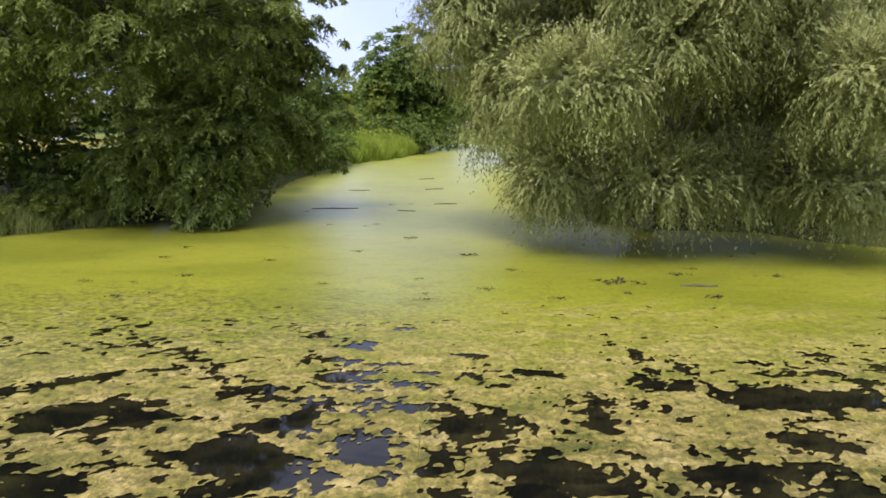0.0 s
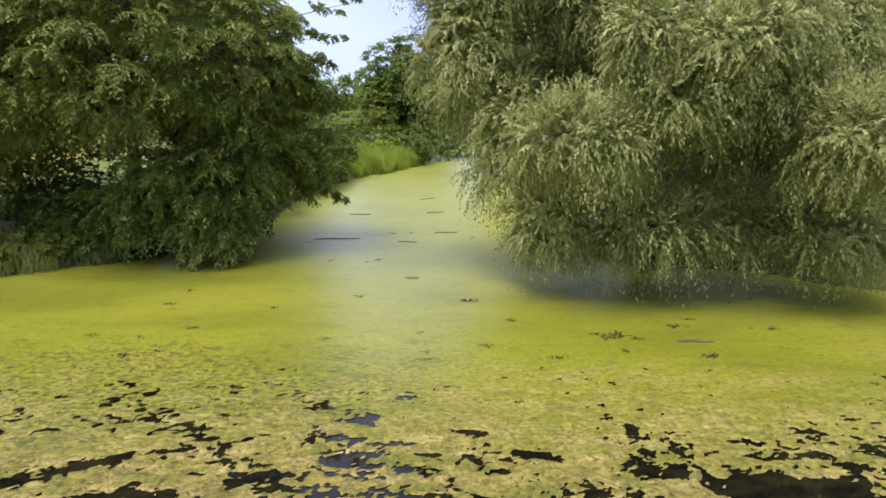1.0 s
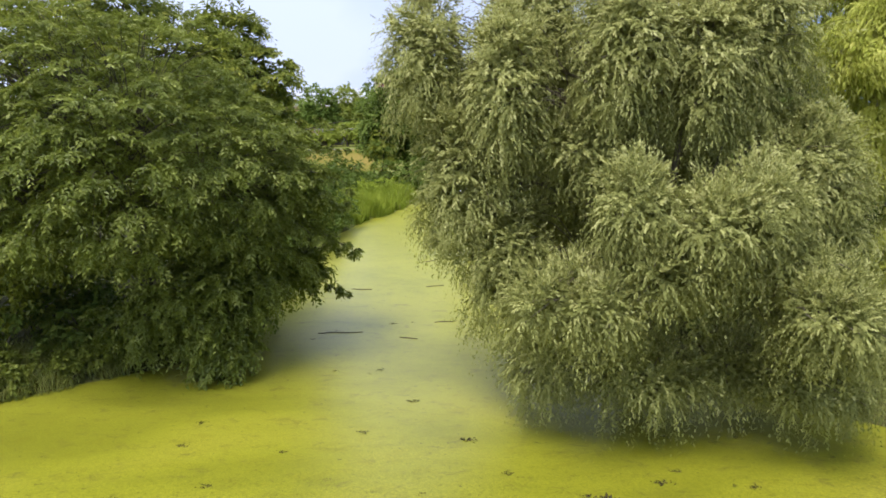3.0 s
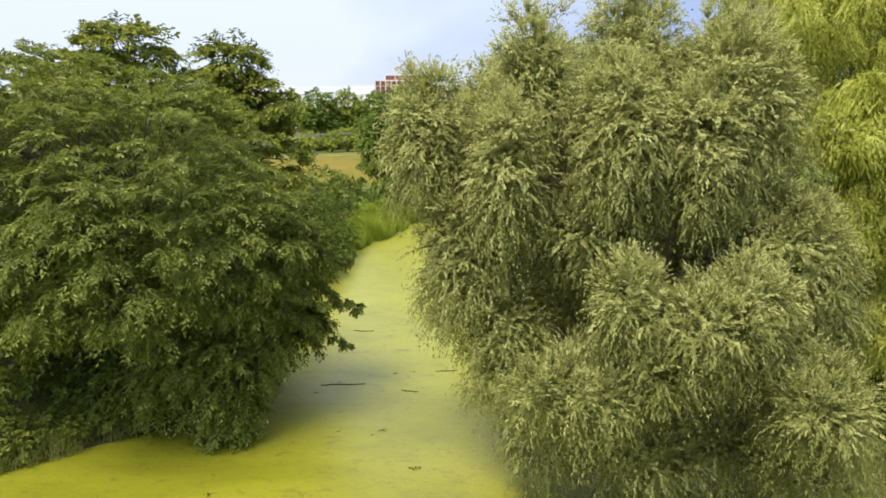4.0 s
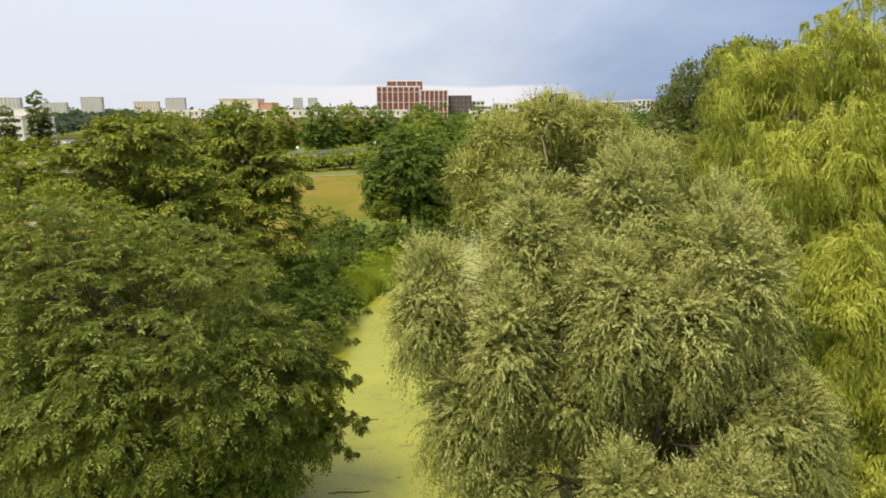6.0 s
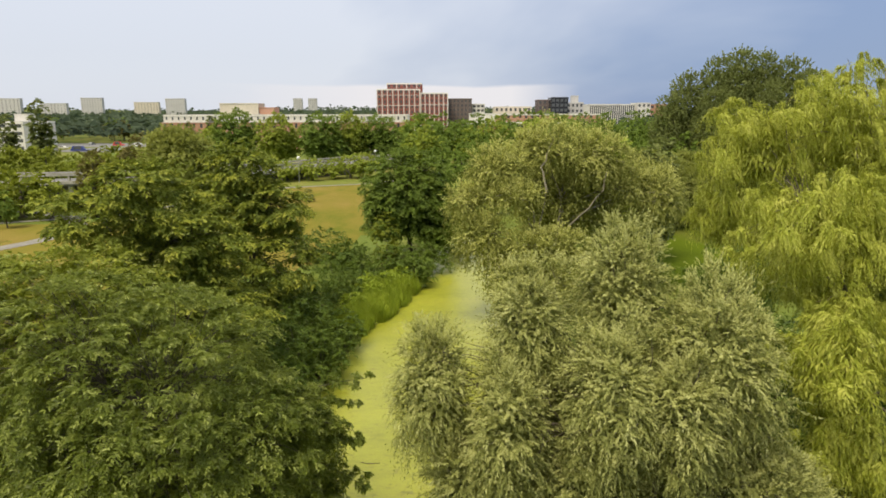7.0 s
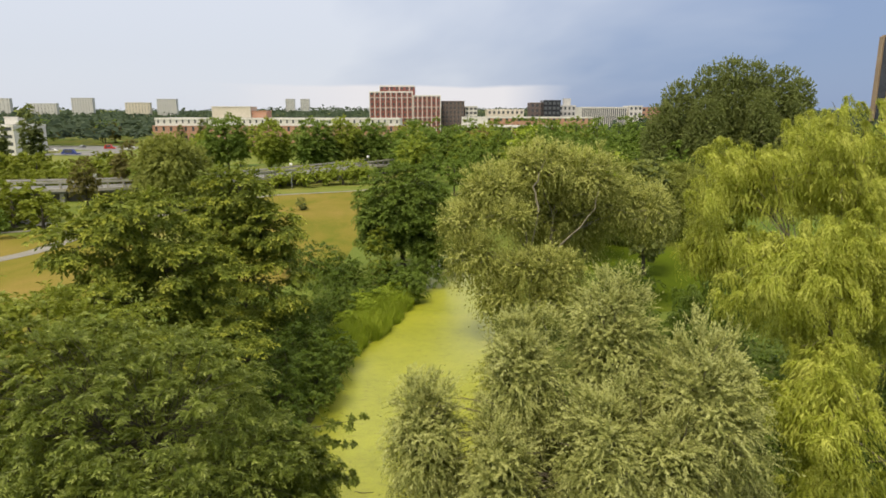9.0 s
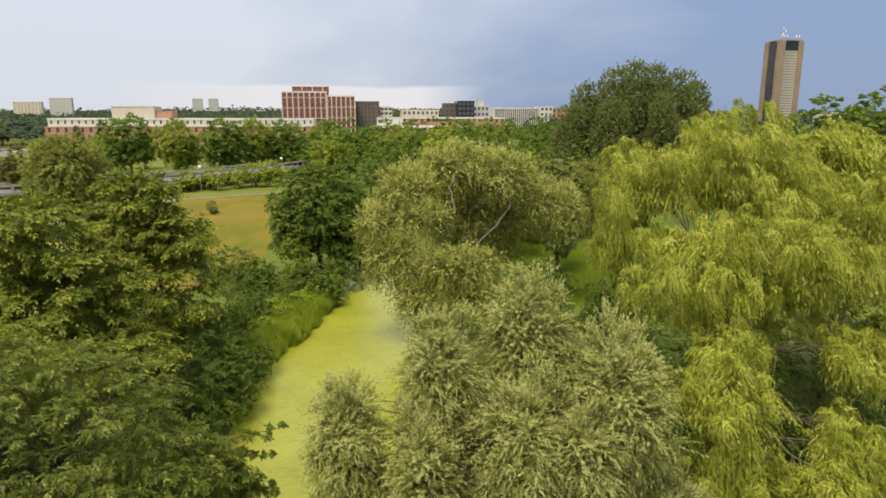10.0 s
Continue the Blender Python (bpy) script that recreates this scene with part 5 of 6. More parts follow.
for k, (x, y, r, h) in enumerate([(-8.6, 43.6, 1.9, 3.0), (-8.2, 46.6, 1.8, 2.6), (-8.4, 40.4, 1.9, 3.2)]):
    shrub(195 + k, x, y, r, h, LEAF_SHRUB, "dark green shrub overhanging the pond edge", 0.24)


def far_tree(name, seed, leaf, label, height=14.0, width=5.0, squat=1.0, size=0.66, cols=1, n=1150, puff=0.34):
    """A tree seen from afar, built at the origin and moved to its place afterwards."""
    rng = np.random.default_rng(seed)
    lobes = []
    for c in range(cols):
        ox = (c - (cols - 1) / 2) * width * 1.15
        lobes += [(ox, 0, height * 0.60, width * 0.85, width * 0.85, height * 0.38 * squat), (ox + width * 0.35, -width * 0.25, height * 0.42, width * 0.6, width * 0.6, height * 0.26),
                  (ox - width * 0.4, -width * 0.2, height * 0.5, width * 0.55, width * 0.6, height * 0.26)]
    return tree(name, seed, (0, 0, 0), (0, 0, height * 0.75), lobes, label, leaf, BARK_DARK, 0.28, n, size, size * 0.95, width * puff, 0.8, 1.2, 6, 0.25, 0.5, 0.7,
                low=height * 0.05, twig_r=0, fill=0.26, fine_branches=False)


def plant(templates, spots, seed):
    """Puts each template at the first of its spots and copies at the others."""
    rng = np.random.default_rng(seed)
    used = set()
    for k, (x, y, h) in enumerate(spots):
        t = templates[k % len(templates)]
        z = float(ground_height(np.array([x]), np.array([y]))[0]) - 0.15
        w = h * rng.uniform(0.85, 1.15)
        m = pose(x, y, z, 0, 0, rng.uniform(0, 360)) @ Matrix.Diagonal((w, w, h, 1))
        if t.name in used:
            copy_thing(t, m)
        else:
            used.add(t.name)
            first.append((t, m))


first = []
ROUND = far_tree("park_tree", 201, LEAF_FAR, "leafy green park tree in the distance", 14, 4.6)
ROUND_B = far_tree("park_tree", 202, LEAF_FAR, "dark leafy park tree in the distance", 14, 4.2)
PALE = far_tree("park_tree", 203, LEAF_FAR_B, "yellowish green park tree in the distance", 13, 4.6)
BROWN = far_tree("park_tree", 204, LEAF_FAR_D, "dull brownish tree in the distance", 12, 4.2)
BALL = billow_willow("park_willow", 205, (0, 0, 0), (0, 0, 9), [(0, 0, 7.8, 4.6, 4.6, 5.6), (3.0, -2.4, 5.6, 3.4, 3.4, 4.4), (-3.2, -2.0, 6.4, 3.4, 3.6, 4.8), (1.2, -3.4, 8.6, 2.8, 2.4, 3.4), (-1.6, 2.4, 8.8, 3.4, 3.0, 3.8)], "rounded olive willow beside the road",
                     LEAF_DOME, LEAF_DOME, BARK_DARK, 0.3, 1.3, 11, 5, 0.60, 0.30, thin=0.3, low=1.0, fill=10.0)
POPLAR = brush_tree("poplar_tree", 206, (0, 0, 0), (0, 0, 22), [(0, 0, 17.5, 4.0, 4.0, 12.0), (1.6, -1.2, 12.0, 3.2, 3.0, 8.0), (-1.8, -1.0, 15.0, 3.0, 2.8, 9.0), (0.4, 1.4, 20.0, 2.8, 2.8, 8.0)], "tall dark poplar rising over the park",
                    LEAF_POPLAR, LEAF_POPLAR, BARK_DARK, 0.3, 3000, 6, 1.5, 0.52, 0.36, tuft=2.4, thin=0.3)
BROAD = far_tree("park_tree", 210, LEAF_FAR, "broad dense green park tree beyond the elevated road", 17, 7.6, 1.1, 0.62, 1, 9000, 0.22)
BROAD_B = far_tree("park_tree", 211, LEAF_FAR_B, "broad light green park tree beyond the elevated road", 17, 7.2, 1.1, 0.62, 1, 9000, 0.22)
LOW = far_tree("park_shrub", 207, LEAF_FAR_B, "low rounded light green shrub", 5, 3.4, 1.2, 0.52, 1, 800)
HEDGE = far_tree("park_shrub", 208, LEAF_ELM_B, "low dense green hedge shrub", 5, 4.2, 1.2, 0.58, 1, 850)
YELLOW = far_tree("park_tree", 212, LEAF_REED, "bright yellow-green park tree standing out in the tree line", 13, 4.4, 1.1)
SPIRE = far_tree("conifer_tree", 209, LEAF_POPLAR, "narrow dark conifer near the car park", 16, 2.4, 1.2, 0.7)

rr = random.Random(4)
plant([BROAD], [(-66, 206, 1.05), (-38, 204, 1.0), (-21, 212, 0.95)], 21)
plant([BROAD_B], [(-52, 204, 1.0), (-30, 208, 1.02), (-10, 216, 0.9), (-76, 214, 0.75)], 22)
plant([ROUND, PALE, ROUND, ROUND_B], [(rr.uniform(-20, 6), rr.uniform(205, 240), rr.uniform(0.9, 1.08)) for _ in range(8)] + [(x, 232 + rr.uniform(-8, 8), rr.uniform(0.85, 1.0)) for x in (-88, -80, -70, -60, -50, -41, -32, -24, -16)], 1)
plant([ROUND, PALE, ROUND_B, ROUND, ROUND_B], [(rr.uniform(-10, 66), rr.uniform(165, 240), rr.uniform(1.05, 1.32)) for _ in range(40)], 2)
plant([ROUND_B, ROUND], [(x, 150 + rr.uniform(-10, 14), rr.uniform(0.9, 1.12)) for x in (24, 30, 36, 44, 52, 60, 70, 80, 92)], 3)
plant([BALL], [(-53.0, 128, 1.03), (29.5, 95, 0.82), (22.5, 98, 0.72), (36.5, 99, 0.78), (16.5, 92, 0.7)], 4)
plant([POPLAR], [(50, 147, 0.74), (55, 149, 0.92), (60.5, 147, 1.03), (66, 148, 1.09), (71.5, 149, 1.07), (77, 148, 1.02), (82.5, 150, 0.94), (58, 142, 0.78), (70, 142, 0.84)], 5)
plant([ROUND_B, ROUND], [(48, 134, 0.75), (55, 132, 0.85), (62, 133, 0.9), (69, 131, 0.85), (76, 133, 0.85), (83, 136, 0.9), (44, 126, 0.7), (90, 138, 0.9)], 16)
plant([HEDGE], [(x, 122 + rr.uniform(-4, 4), rr.uniform(0.9, 1.3)) for x in range(40, 84, 5)], 17)
plant([ROUND, ROUND_B], [(98, 114, 1.6), (108, 118, 1.7), (120, 118, 1.7), (134, 120, 1.8), (90, 128, 1.4), (112, 135, 1.5), (76, 92, 1.05), (66, 84, 1.0), (58, 72, 0.9), (50, 62, 0.8), (112, 128, 1.75), (119, 132, 1.85), (106, 136, 1.7)], 6)
plant([LOW], [(-45, 160, 1.1), (-40, 163, 1.0), (-34, 166, 1.1), (-29, 170, 1.1), (-25, 172, 1.2), (-21, 175, 1.3), (-60, 150, 1.0), (-52, 156, 0.9)], 7)
plant([HEDGE], [(x, 158 + rr.uniform(-3, 3), rr.uniform(0.9, 1.2)) for x in range(-136, -76, 6)] + [(x, 172 + rr.uniform(-4, 4), rr.uniform(1.2, 1.7)) for x in range(-140, -84, 6)] + [(-70, 106, 1.45), (-77, 108, 1.4), (-64, 104, 1.1), (-85, 104, 1.4), (-48, 102, 0.8)], 8)
plant([BROWN, ROUND_B], [(-75, 148, 1.0), (-80, 152, 0.95), (-70, 150, 1.05), (-64, 142, 0.7), (-72, 88, 0.6), (-66, 96, 0.42), (-62, 84, 0.36), (-50, 94, 0.4), (-70, 129, 0.85)], 9)
plant([YELLOW], [(21.8, 160, 1.22), (19.2, 82, 1.12)], 18)
plant([SPIRE], [(24.0, 73, 0.84), (-117, 190, 1.25), (-150, 215, 1.2), (-114, 320, 0.95), (-124, 318, 0.8), (-128, 192, 1.0)], 10)
plant([ROUND, BROWN, ROUND_B, PALE], [(rr.uniform(-330, -120), rr.uniform(390, 460), rr.uniform(0.9, 1.2)) for _ in range(20)], 11)
plant([ROUND, ROUND_B, PALE], [(rr.uniform(40, 190), rr.uniform(240, 320), rr.uniform(1.05, 1.35)) for _ in range(26)], 12)
plant([ROUND, PALE, ROUND_B, ROUND], [(2, 128, 0.62), (8, 124, 0.66), (14, 134, 0.7), (4, 148, 0.75), (10, 152, 0.8), (17, 158, 0.8), (-1, 165, 0.8), (6, 172, 0.85), (12, 180, 0.85), (-5, 184, 0.85), (21, 122, 0.7), (27, 130, 0.75), (0, 112, 0.55), (9, 108, 0.55), (16, 112, 0.6), (33, 118, 0.75), (24, 146, 0.8), (38, 132, 0.8)], 15)
plant([HEDGE, LOW], [(rr.uniform(-150, -70), rr.uniform(150, 205), rr.uniform(0.8, 1.1)) for _ in range(18)], 14)
plant([ROUND, ROUND_B], [(x, 236 + rr.uniform(-8, 8), rr.uniform(0.8, 1.05)) for x in (-14, -8, -2, 4, 10)], 13)
for t, m in first:
    t.matrix_basis = m
bush = shrub(160, -26.7, 126.0, 1.0, 2.6, LEAF_POPLAR, "small dark conifer alone on the dry lawn", 0.22)
bush.name = "young_conifer"


def far_woods():
    """Wooded land out to the horizon."""
    rng = np.random.default_rng(77)
    n = 62000
    a = np.radians(rng.uniform(-50, 62, n))
    d = 420 * np.exp(rng.uniform(0, 1.75, n))
    x, y = np.sin(a) * d, np.cos(a) * d
    keep = ~((x > -170) & (x < 120) & (d < 540))
    x, y, d = x[keep], y[keep], d[keep]
    h = 11 * (0.55 + 0.8 * lattice(3, x * 0.06, y * 0.06))
    z = ground_height(x, y) + h * (0.55 + 0.45 * rng.random(len(x)))
    n = len(x)
    D = rng.normal(size=(n, 3))
    D[:, 2] *= 0.2
    N = rng.normal(size=(n, 3)) * 0.4 + np.array([0, -0.5, 1.0])
    L = rng.uniform(3.0, 6.0, n) * (0.7 + d / 1400)
    v, f = leaves(np.stack([x, y, z], 1), D, N, L, L * 0.8)
    tagged(put("far_woods", mesh_from("far_woods", v, f, LEAF_WOODS)), "wooded land stretching to the horizon", "woods", kind="stuff")


far_woods()


# ---------------------------------------------------------------- lawns, paths, roads
def sheet(name, pts, material, label, category, lift=0.03, step=1.5):
    """A sheet draped over the ground inside a polygon."""
    px, py = [p[0] for p in pts], [p[1] for p in pts]
    xs, ys = np.arange(min(px), max(px) + step, step), np.arange(min(py), max(py) + step, step)
    X, Y = np.meshgrid(xs, ys, indexing="ij")
    inside = np.zeros(X.shape, bool)
    wx, wy = X + (fbm(91, X * 0.2, Y * 0.2, 3) - 0.5) * 4, Y + (fbm(92, X * 0.2, Y * 0.2, 3) - 0.5) * 4
    for (ax, ay), (bx, by) in zip(pts, pts[1:] + pts[:1]):
        if by != ay:
            inside ^= ((ay > wy) != (by > wy)) & (wx < (wy - ay) / (by - ay) * (bx - ax) + ax)
    ny = X.shape[1]
    i, j = np.meshgrid(np.arange(X.shape[0] - 1), np.arange(ny - 1), indexing="ij")
    b = i * ny + j
    f = np.stack([b, b + ny, b + ny + 1, b + 1], -1).reshape(-1, 4)
    f = f[inside.ravel()[f].all(1)]
    Z = ground_height(X, Y) + lift
    tagged(put(name, mesh_from(name, np.stack([X, Y, Z], -1).reshape(-1, 3), f, material, True)), label, category, kind="structure")


def strip(name, pts, width, material, label, category, lift=0.06):
    """A path or road along a smooth line over the ground."""
    p = np.array(pts, float)
    t = np.linspace(0, len(p) - 1, (len(p) - 1) * 14 + 1)
    c = np.stack([np.interp(t, np.arange(len(p)), p[:, k]) for k in (0, 1)], 1)
    for _ in range(10):
        c[1:-1] = (c[:-2] + 2 * c[1:-1] + c[2:]) / 4
    g = unit(np.gradient(c, axis=0))
    side = np.stack([-g[:, 1], g[:, 0]], 1)
    rows = np.stack([c + side * width * (k - 1.5) / 3 for k in range(4)], 1)
    z = ground_height(rows[..., 0], rows[..., 1]) + lift
    v = np.concatenate([rows, z[..., None]], -1).reshape(-1, 3)
    i, j = np.meshgrid(np.arange(len(c) - 1), np.arange(3), indexing="ij")
    b = i * 4 + j
    f = np.stack([b, b + 1, b + 5, b + 4], -1).reshape(-1, 4)
    tagged(put(name, mesh_from(name, v, f, material, True)), label, category, kind="structure")
    return c


def lawn_material(name, a, b, c):
    k = Nodes(name, 1.0, 0.05)
    co = k.coord()
    f = k.noise(k.coord((1, 0.5, 1)), 0.10, 5.0, 0.6, 0.4)
    g = k.noise(co, 6.0, 3.0)
    col = k.ramp(f, [(0.33, a), (0.5, b), (0.68, c)])
    k.base(k.mix(0.4, col, k.ramp(g, [(0.25, (0.5, 0.5, 0.45)), (0.75, (1.3, 1.3, 1.2))]), "MULTIPLY"))
    return k.bump(g, 0.5, 0.06).m


DRY_LAWN = lawn_material("dry mown lawn", (0.120, 0.140, 0.018), (0.190, 0.165, 0.030), (0.245, 0.185, 0.050))
LUSH_LAWN = lawn_material("lush mown lawn", (0.066, 0.096, 0.006), (0.090, 0.125, 0.008), (0.120, 0.135, 0.022))
sheet("lawn", [(-42, 148), (-18, 158), (-10, 130), (-9, 100), (-11, 80), (-16, 68), (-24, 66), (-30, 80), (-38, 110)], DRY_LAWN, "dry yellow-green mown lawn behind the pond", "lawn")
sheet("lawn", [(-90, 36), (-30, 36), (-30, 56), (-40, 74), (-42, 92), (-48, 104), (-64, 100), (-95, 102)], DRY_LAWN, "dry yellow-green lawn beside the curving path", "lawn")
sheet("lawn", [(19, 100), (42, 100), (36, 76), (28, 60), (19, 56), (17, 70)], LUSH_LAWN, "lush bright green lawn behind the willows", "lawn")
strip("footpath", [(-75, 62), (-60, 74), (-55, 86), (-55, 96), (-62, 106), (-80, 116)], 2.6, PATHWAY, "pale curving footpath through the park", "path")
strip("footpath", [(-70, 100), (-55, 108), (-45, 140), (-38, 148), (-28, 153), (-18, 158), (-6, 172)], 1.5, PATHWAY, "pale footpath along the far edge of the lawn", "path")
sheet("car_park", [(-260, 300), (-150, 290), (-145, 380), (-260, 385)], ASPHALT, "grey asphalt car park", "car park", 0.05, 4.0)


# ---------------------------------------------------------------- elevated roadway
def guideway():
    p = np.array([(-130, 126), (-90, 133), (-70, 138), (-52, 149), (-35, 170), (-19, 196), (-6, 222)], float)
    t = np.linspace(0, len(p) - 1, 61)
    c = np.stack([np.interp(t, np.arange(len(p)), p[:, k]) for k in (0, 1)], 1)
    for _ in range(8):
        c[1:-1] = (c[:-2] + 2 * c[1:-1] + c[2:]) / 4
    road = thing("elevated_roadway", (float(c[30, 0]), float(c[30, 1]), 0.0), "pale concrete elevated roadway with a post railing", "bridge")
    o = np.array([c[30, 0], c[30, 1], 0])
    g = unit(np.gradient(c, axis=0))
    side = np.stack([-g[:, 1], g[:, 0]], 1)

    def beam(name, a, b, z0, z1, mat):
        ring = [np.concatenate([c + side * a, np.full((61, 1), z0)], 1), np.concatenate([c + side * b, np.full((61, 1), z0)], 1),
                np.concatenate([c + side * b, np.full((61, 1), z1)], 1), np.concatenate([c + side * a, np.full((61, 1), z1)], 1)]
        v = np.stack(ring, 1).reshape(-1, 3) - o
        i, k = np.meshgrid(np.arange(60), np.arange(4), indexing="ij")
        f = np.stack([i * 4 + k, i * 4 + (k + 1) % 4, i * 4 + 4 + (k + 1) % 4, i * 4 + 4 + k], -1).reshape(-1, 4)
        put(name, mesh_from(name, v, f, mat), road)

    beam("deck", 0, 9, 2.6, 3.4, ASPHALT)
    beam("handrail", -0.25, 0.15, 4.7, 5.15, CONCRETE)
    beam("edge_beam", -0.35, 0, 3.0, 3.6, CONCRETE)
    beam("back_rail", 8.7, 9.0, 4.5, 4.9, CONCRETE)
    # wall coloured dark to give the shade below the deck
    beam("retaining_wall", 1.5, 2.0, -1.0, 2.6, SHADED_CONCRETE)
    post = boxes("post", [(-0.2, -0.2, 0, 0.2, 0.2, 1.2)], CONCRETE, 0.03)
    pier = boxes("pier", [(-0.5, -0.5, -1, 0.5, 0.5, 3.7)], CONCRETE, 0.08)
    length = np.concatenate([[0], np.cumsum(np.linalg.norm(np.diff(c, axis=0), axis=1))])
    for q in np.arange(1, length[-1], 3.0):
        x, y = np.interp(q, length, c[:, 0]), np.interp(q, length, c[:, 1])
        put("post", post, road, (x - o[0], y - o[1], 3.55))
    for q in np.arange(4, length[-1], 12.0):
        x, y = np.interp(q, length, c[:, 0] + side[:, 0]), np.interp(q, length, c[:, 1] + side[:, 1])
        put("pier", pier, road, (x - o[0], y - o[1], -0.8))


guideway()


def street_lamp(x, y, z, h):
    t = thing("street_lamp", (x, y, z), "steel street lamp with a white globe", "street lamp", "street lamps")
    s = np.linspace(0, 1, 5)
    v, f = tubes(np.stack([np.zeros(5), np.zeros(5), s * h], 1)[None], (0.09 - 0.04 * s)[None], 8)
    put("pole", mesh_from("pole", v, f, STEEL, True), t)
    bm = bmesh.new()
    bmesh.ops.create_icosphere(bm, subdivisions=2, radius=0.42)
    me = bpy.data.meshes.new("globe")
    bm.to_mesh(me)
    bm.free()
    me.materials.append(LAMP_GLASS)
    put("globe", me, t, (0, 0, h + 0.3))


for x, y in ((-69, 131), (-36, 160), (-20, 188)):
    street_lamp(x, y, 0.3, 6.2)


# ---------------------------------------------------------------- buildings
def building(name, x0, x1, y, depth, height, storeys, bays, wall, label, trim=None, trim_h=1.0, glass=GLASS, pier=0.45, sill=0.42, z=0.0, fins=None, roof=ROOFING, group=""):
    """A block with a gridded front: piers and spandrels stand proud of the recessed panes."""
    t = thing(name, ((x0 + x1) / 2, y + depth / 2, z), label, "building", group)
    w, hy = (x1 - x0) / 2, depth / 2
    put("core", boxes("core", [(-w, -hy + 0.3, -4, w, hy, height - 0.2)], wall), t)
    bw, sh = 2 * w / bays, (height - trim_h) / storeys
    column = boxes("pier", [(-bw * pier / 2, 0, -4, bw * pier / 2, 0.32, height - trim_h)], wall)
    edge = boxes("pier", [(-bw * pier / 4, 0, -4, bw * pier / 4, 0.32, height - trim_h)], wall)
    for k in range(bays + 1):
        if 0 < k < bays:
            put("pier", column, t, (-w + k * bw, -hy, 0))
        else:
            put("pier", edge, t, ((-w + bw * pier / 4) if k == 0 else (w - bw * pier / 4), -hy, 0))
    spandrel = boxes("spandrel", [(-w, 0.03, 0, w, 0.33, sh * sill)], wall)
    for k in range(storeys):
        put("spandrel", spandrel, t, (0, -hy, k * sh))
    pane = boxes("window", [(-bw * (1 - pier) / 2 - 0.02, -0.05, 0, bw * (1 - pier) / 2 + 0.02, 0.05, sh * (1 - sill) + 0.02)], glass)
    for i in range(bays):
        for j in range(storeys):
            put("window", pane, t, (-w + (i + 0.5) * bw, -hy + 0.24, j * sh + sh * sill - 0.01))
    put("parapet", boxes("parapet", [(-w - 0.15, -hy - 0.15, height - trim_h, w + 0.15, hy + 0.15, height)], trim or wall, 0.05), t)
    put("roof", boxes("roof", [(-w + 0.4, -hy + 0.4, height, w - 0.4, hy - 0.4, height + 0.12)], roof), t)
    if fins:
        every, fw, mat = fins
        for k in range(0, bays + 1, every):
            cx = min(max(-w + k * bw, -w + fw / 2), w - fw / 2)
            put("fin", boxes("fin", [(-fw / 2, -0.35, -2, fw / 2, 0.1, height - 0.1)], mat), t, (cx, -hy, 0))
        for k in range(1, storeys + 1):
            if k % 2 == 0 or k == storeys:
                put("band", boxes("band", [(-w - 0.1, -0.28, -0.17, w + 0.1, 0.1, 0.17)], mat), t, (0, -hy, k * sh))
    return t


def rooftop(name, parent_x, parent_y, z, sx, sy, sz, mat, label):
    t = thing(name, (parent_x, parent_y, z), label, "roof structure")
    put("body", boxes("body", [(-sx / 2, -sy / 2, 0, sx / 2, sy / 2, sz)], mat, 0.1), t)
    put("coping", boxes("coping", [(-sx / 2 - 0.15, -sy / 2 - 0.15, sz, sx / 2 + 0.15, sy / 2 + 0.15, sz + 0.35)], mat, 0.05), t)


building("brick_building", -138, -17, 320, 22, 13.2, 3, 34, RED_BRICK, "long orange brick building with a pale top storey", pier=0.66, sill=0.5, trim_h=0.4)
building("top_storey", -137, -18, 321, 19, 3.6, 1, 40, WHITE_WALL, "white top storey with small windows on the brick building", z=13.32, pier=0.72, sill=0.4, trim_h=0.9)
rooftop("plant_room", -101, 331, 16.9, 19, 12, 5.2, CREAM_WALL, "cream plant room on the brick building")
rooftop("plant_room", -88, 331, 16.9, 8, 10, 3.2, RED_BRICK, "brick stair head on the brick building")
building("brick_tower", -53, -19, 520, 26, 36, 9, 8, DEEP_BRICK, "dark red brick block with white gridded frame", WHITE_WALL, 0.7, pier=0.66, sill=0.42, fins=(1, 0.62, WHITE_WALL))
building("brick_tower", -18.5, 3, 516, 28, 33, 8, 6, DEEP_BRICK, "dark red brick wing with white gridded frame", WHITE_WALL, 0.7, pier=0.66, sill=0.42, fins=(1, 0.62, WHITE_WALL))
building("brick_tower", -46, -18, 532, 20, 41, 10, 7, DEEP_BRICK, "taller dark red brick core with white fins", WHITE_WALL, 0.8, pier=0.6, sill=0.4, fins=(2, 0.5, WHITE_WALL))
building("grey_block", 3.5, 22, 530, 30, 29, 8, 6, BROWN_BRICK, "grey-brown block behind the brick tower", pier=0.6, sill=0.5)
building("white_block", 23, 33, 540, 20, 25, 7, 3, WHITE_WALL, "white balconied block beside the grey one", pier=0.3, sill=0.45)
building("low_brick_building", 12, 70, 360, 24, 12.5, 3, 18, DEEP_BRICK, "low brick building with white bands", WHITE_WALL, 0.6, pier=0.4, sill=0.5, fins=(9, 0.4, WHITE_WALL))
rooftop("plant_room", 21, 368, 12.7, 14, 12, 4.4, WHITE_WALL, "white plant room on the low brick building")
building("brick_hall", 33, 104, 440, 28, 17, 4, 18, RED_BRICK, "brick hall half hidden by trees", WHITE_WALL, 1.0, pier=0.6, sill=0.55)
building("white_block", 36, 62, 470, 22, 22, 5, 8, CREAM_WALL, "cream block behind the brick hall", pier=0.5, sill=0.5)
building("brown_block", 68, 78, 480, 16, 27, 7, 3, BROWN_BRICK, "brown block beside the black tower", pier=0.5, sill=0.5)
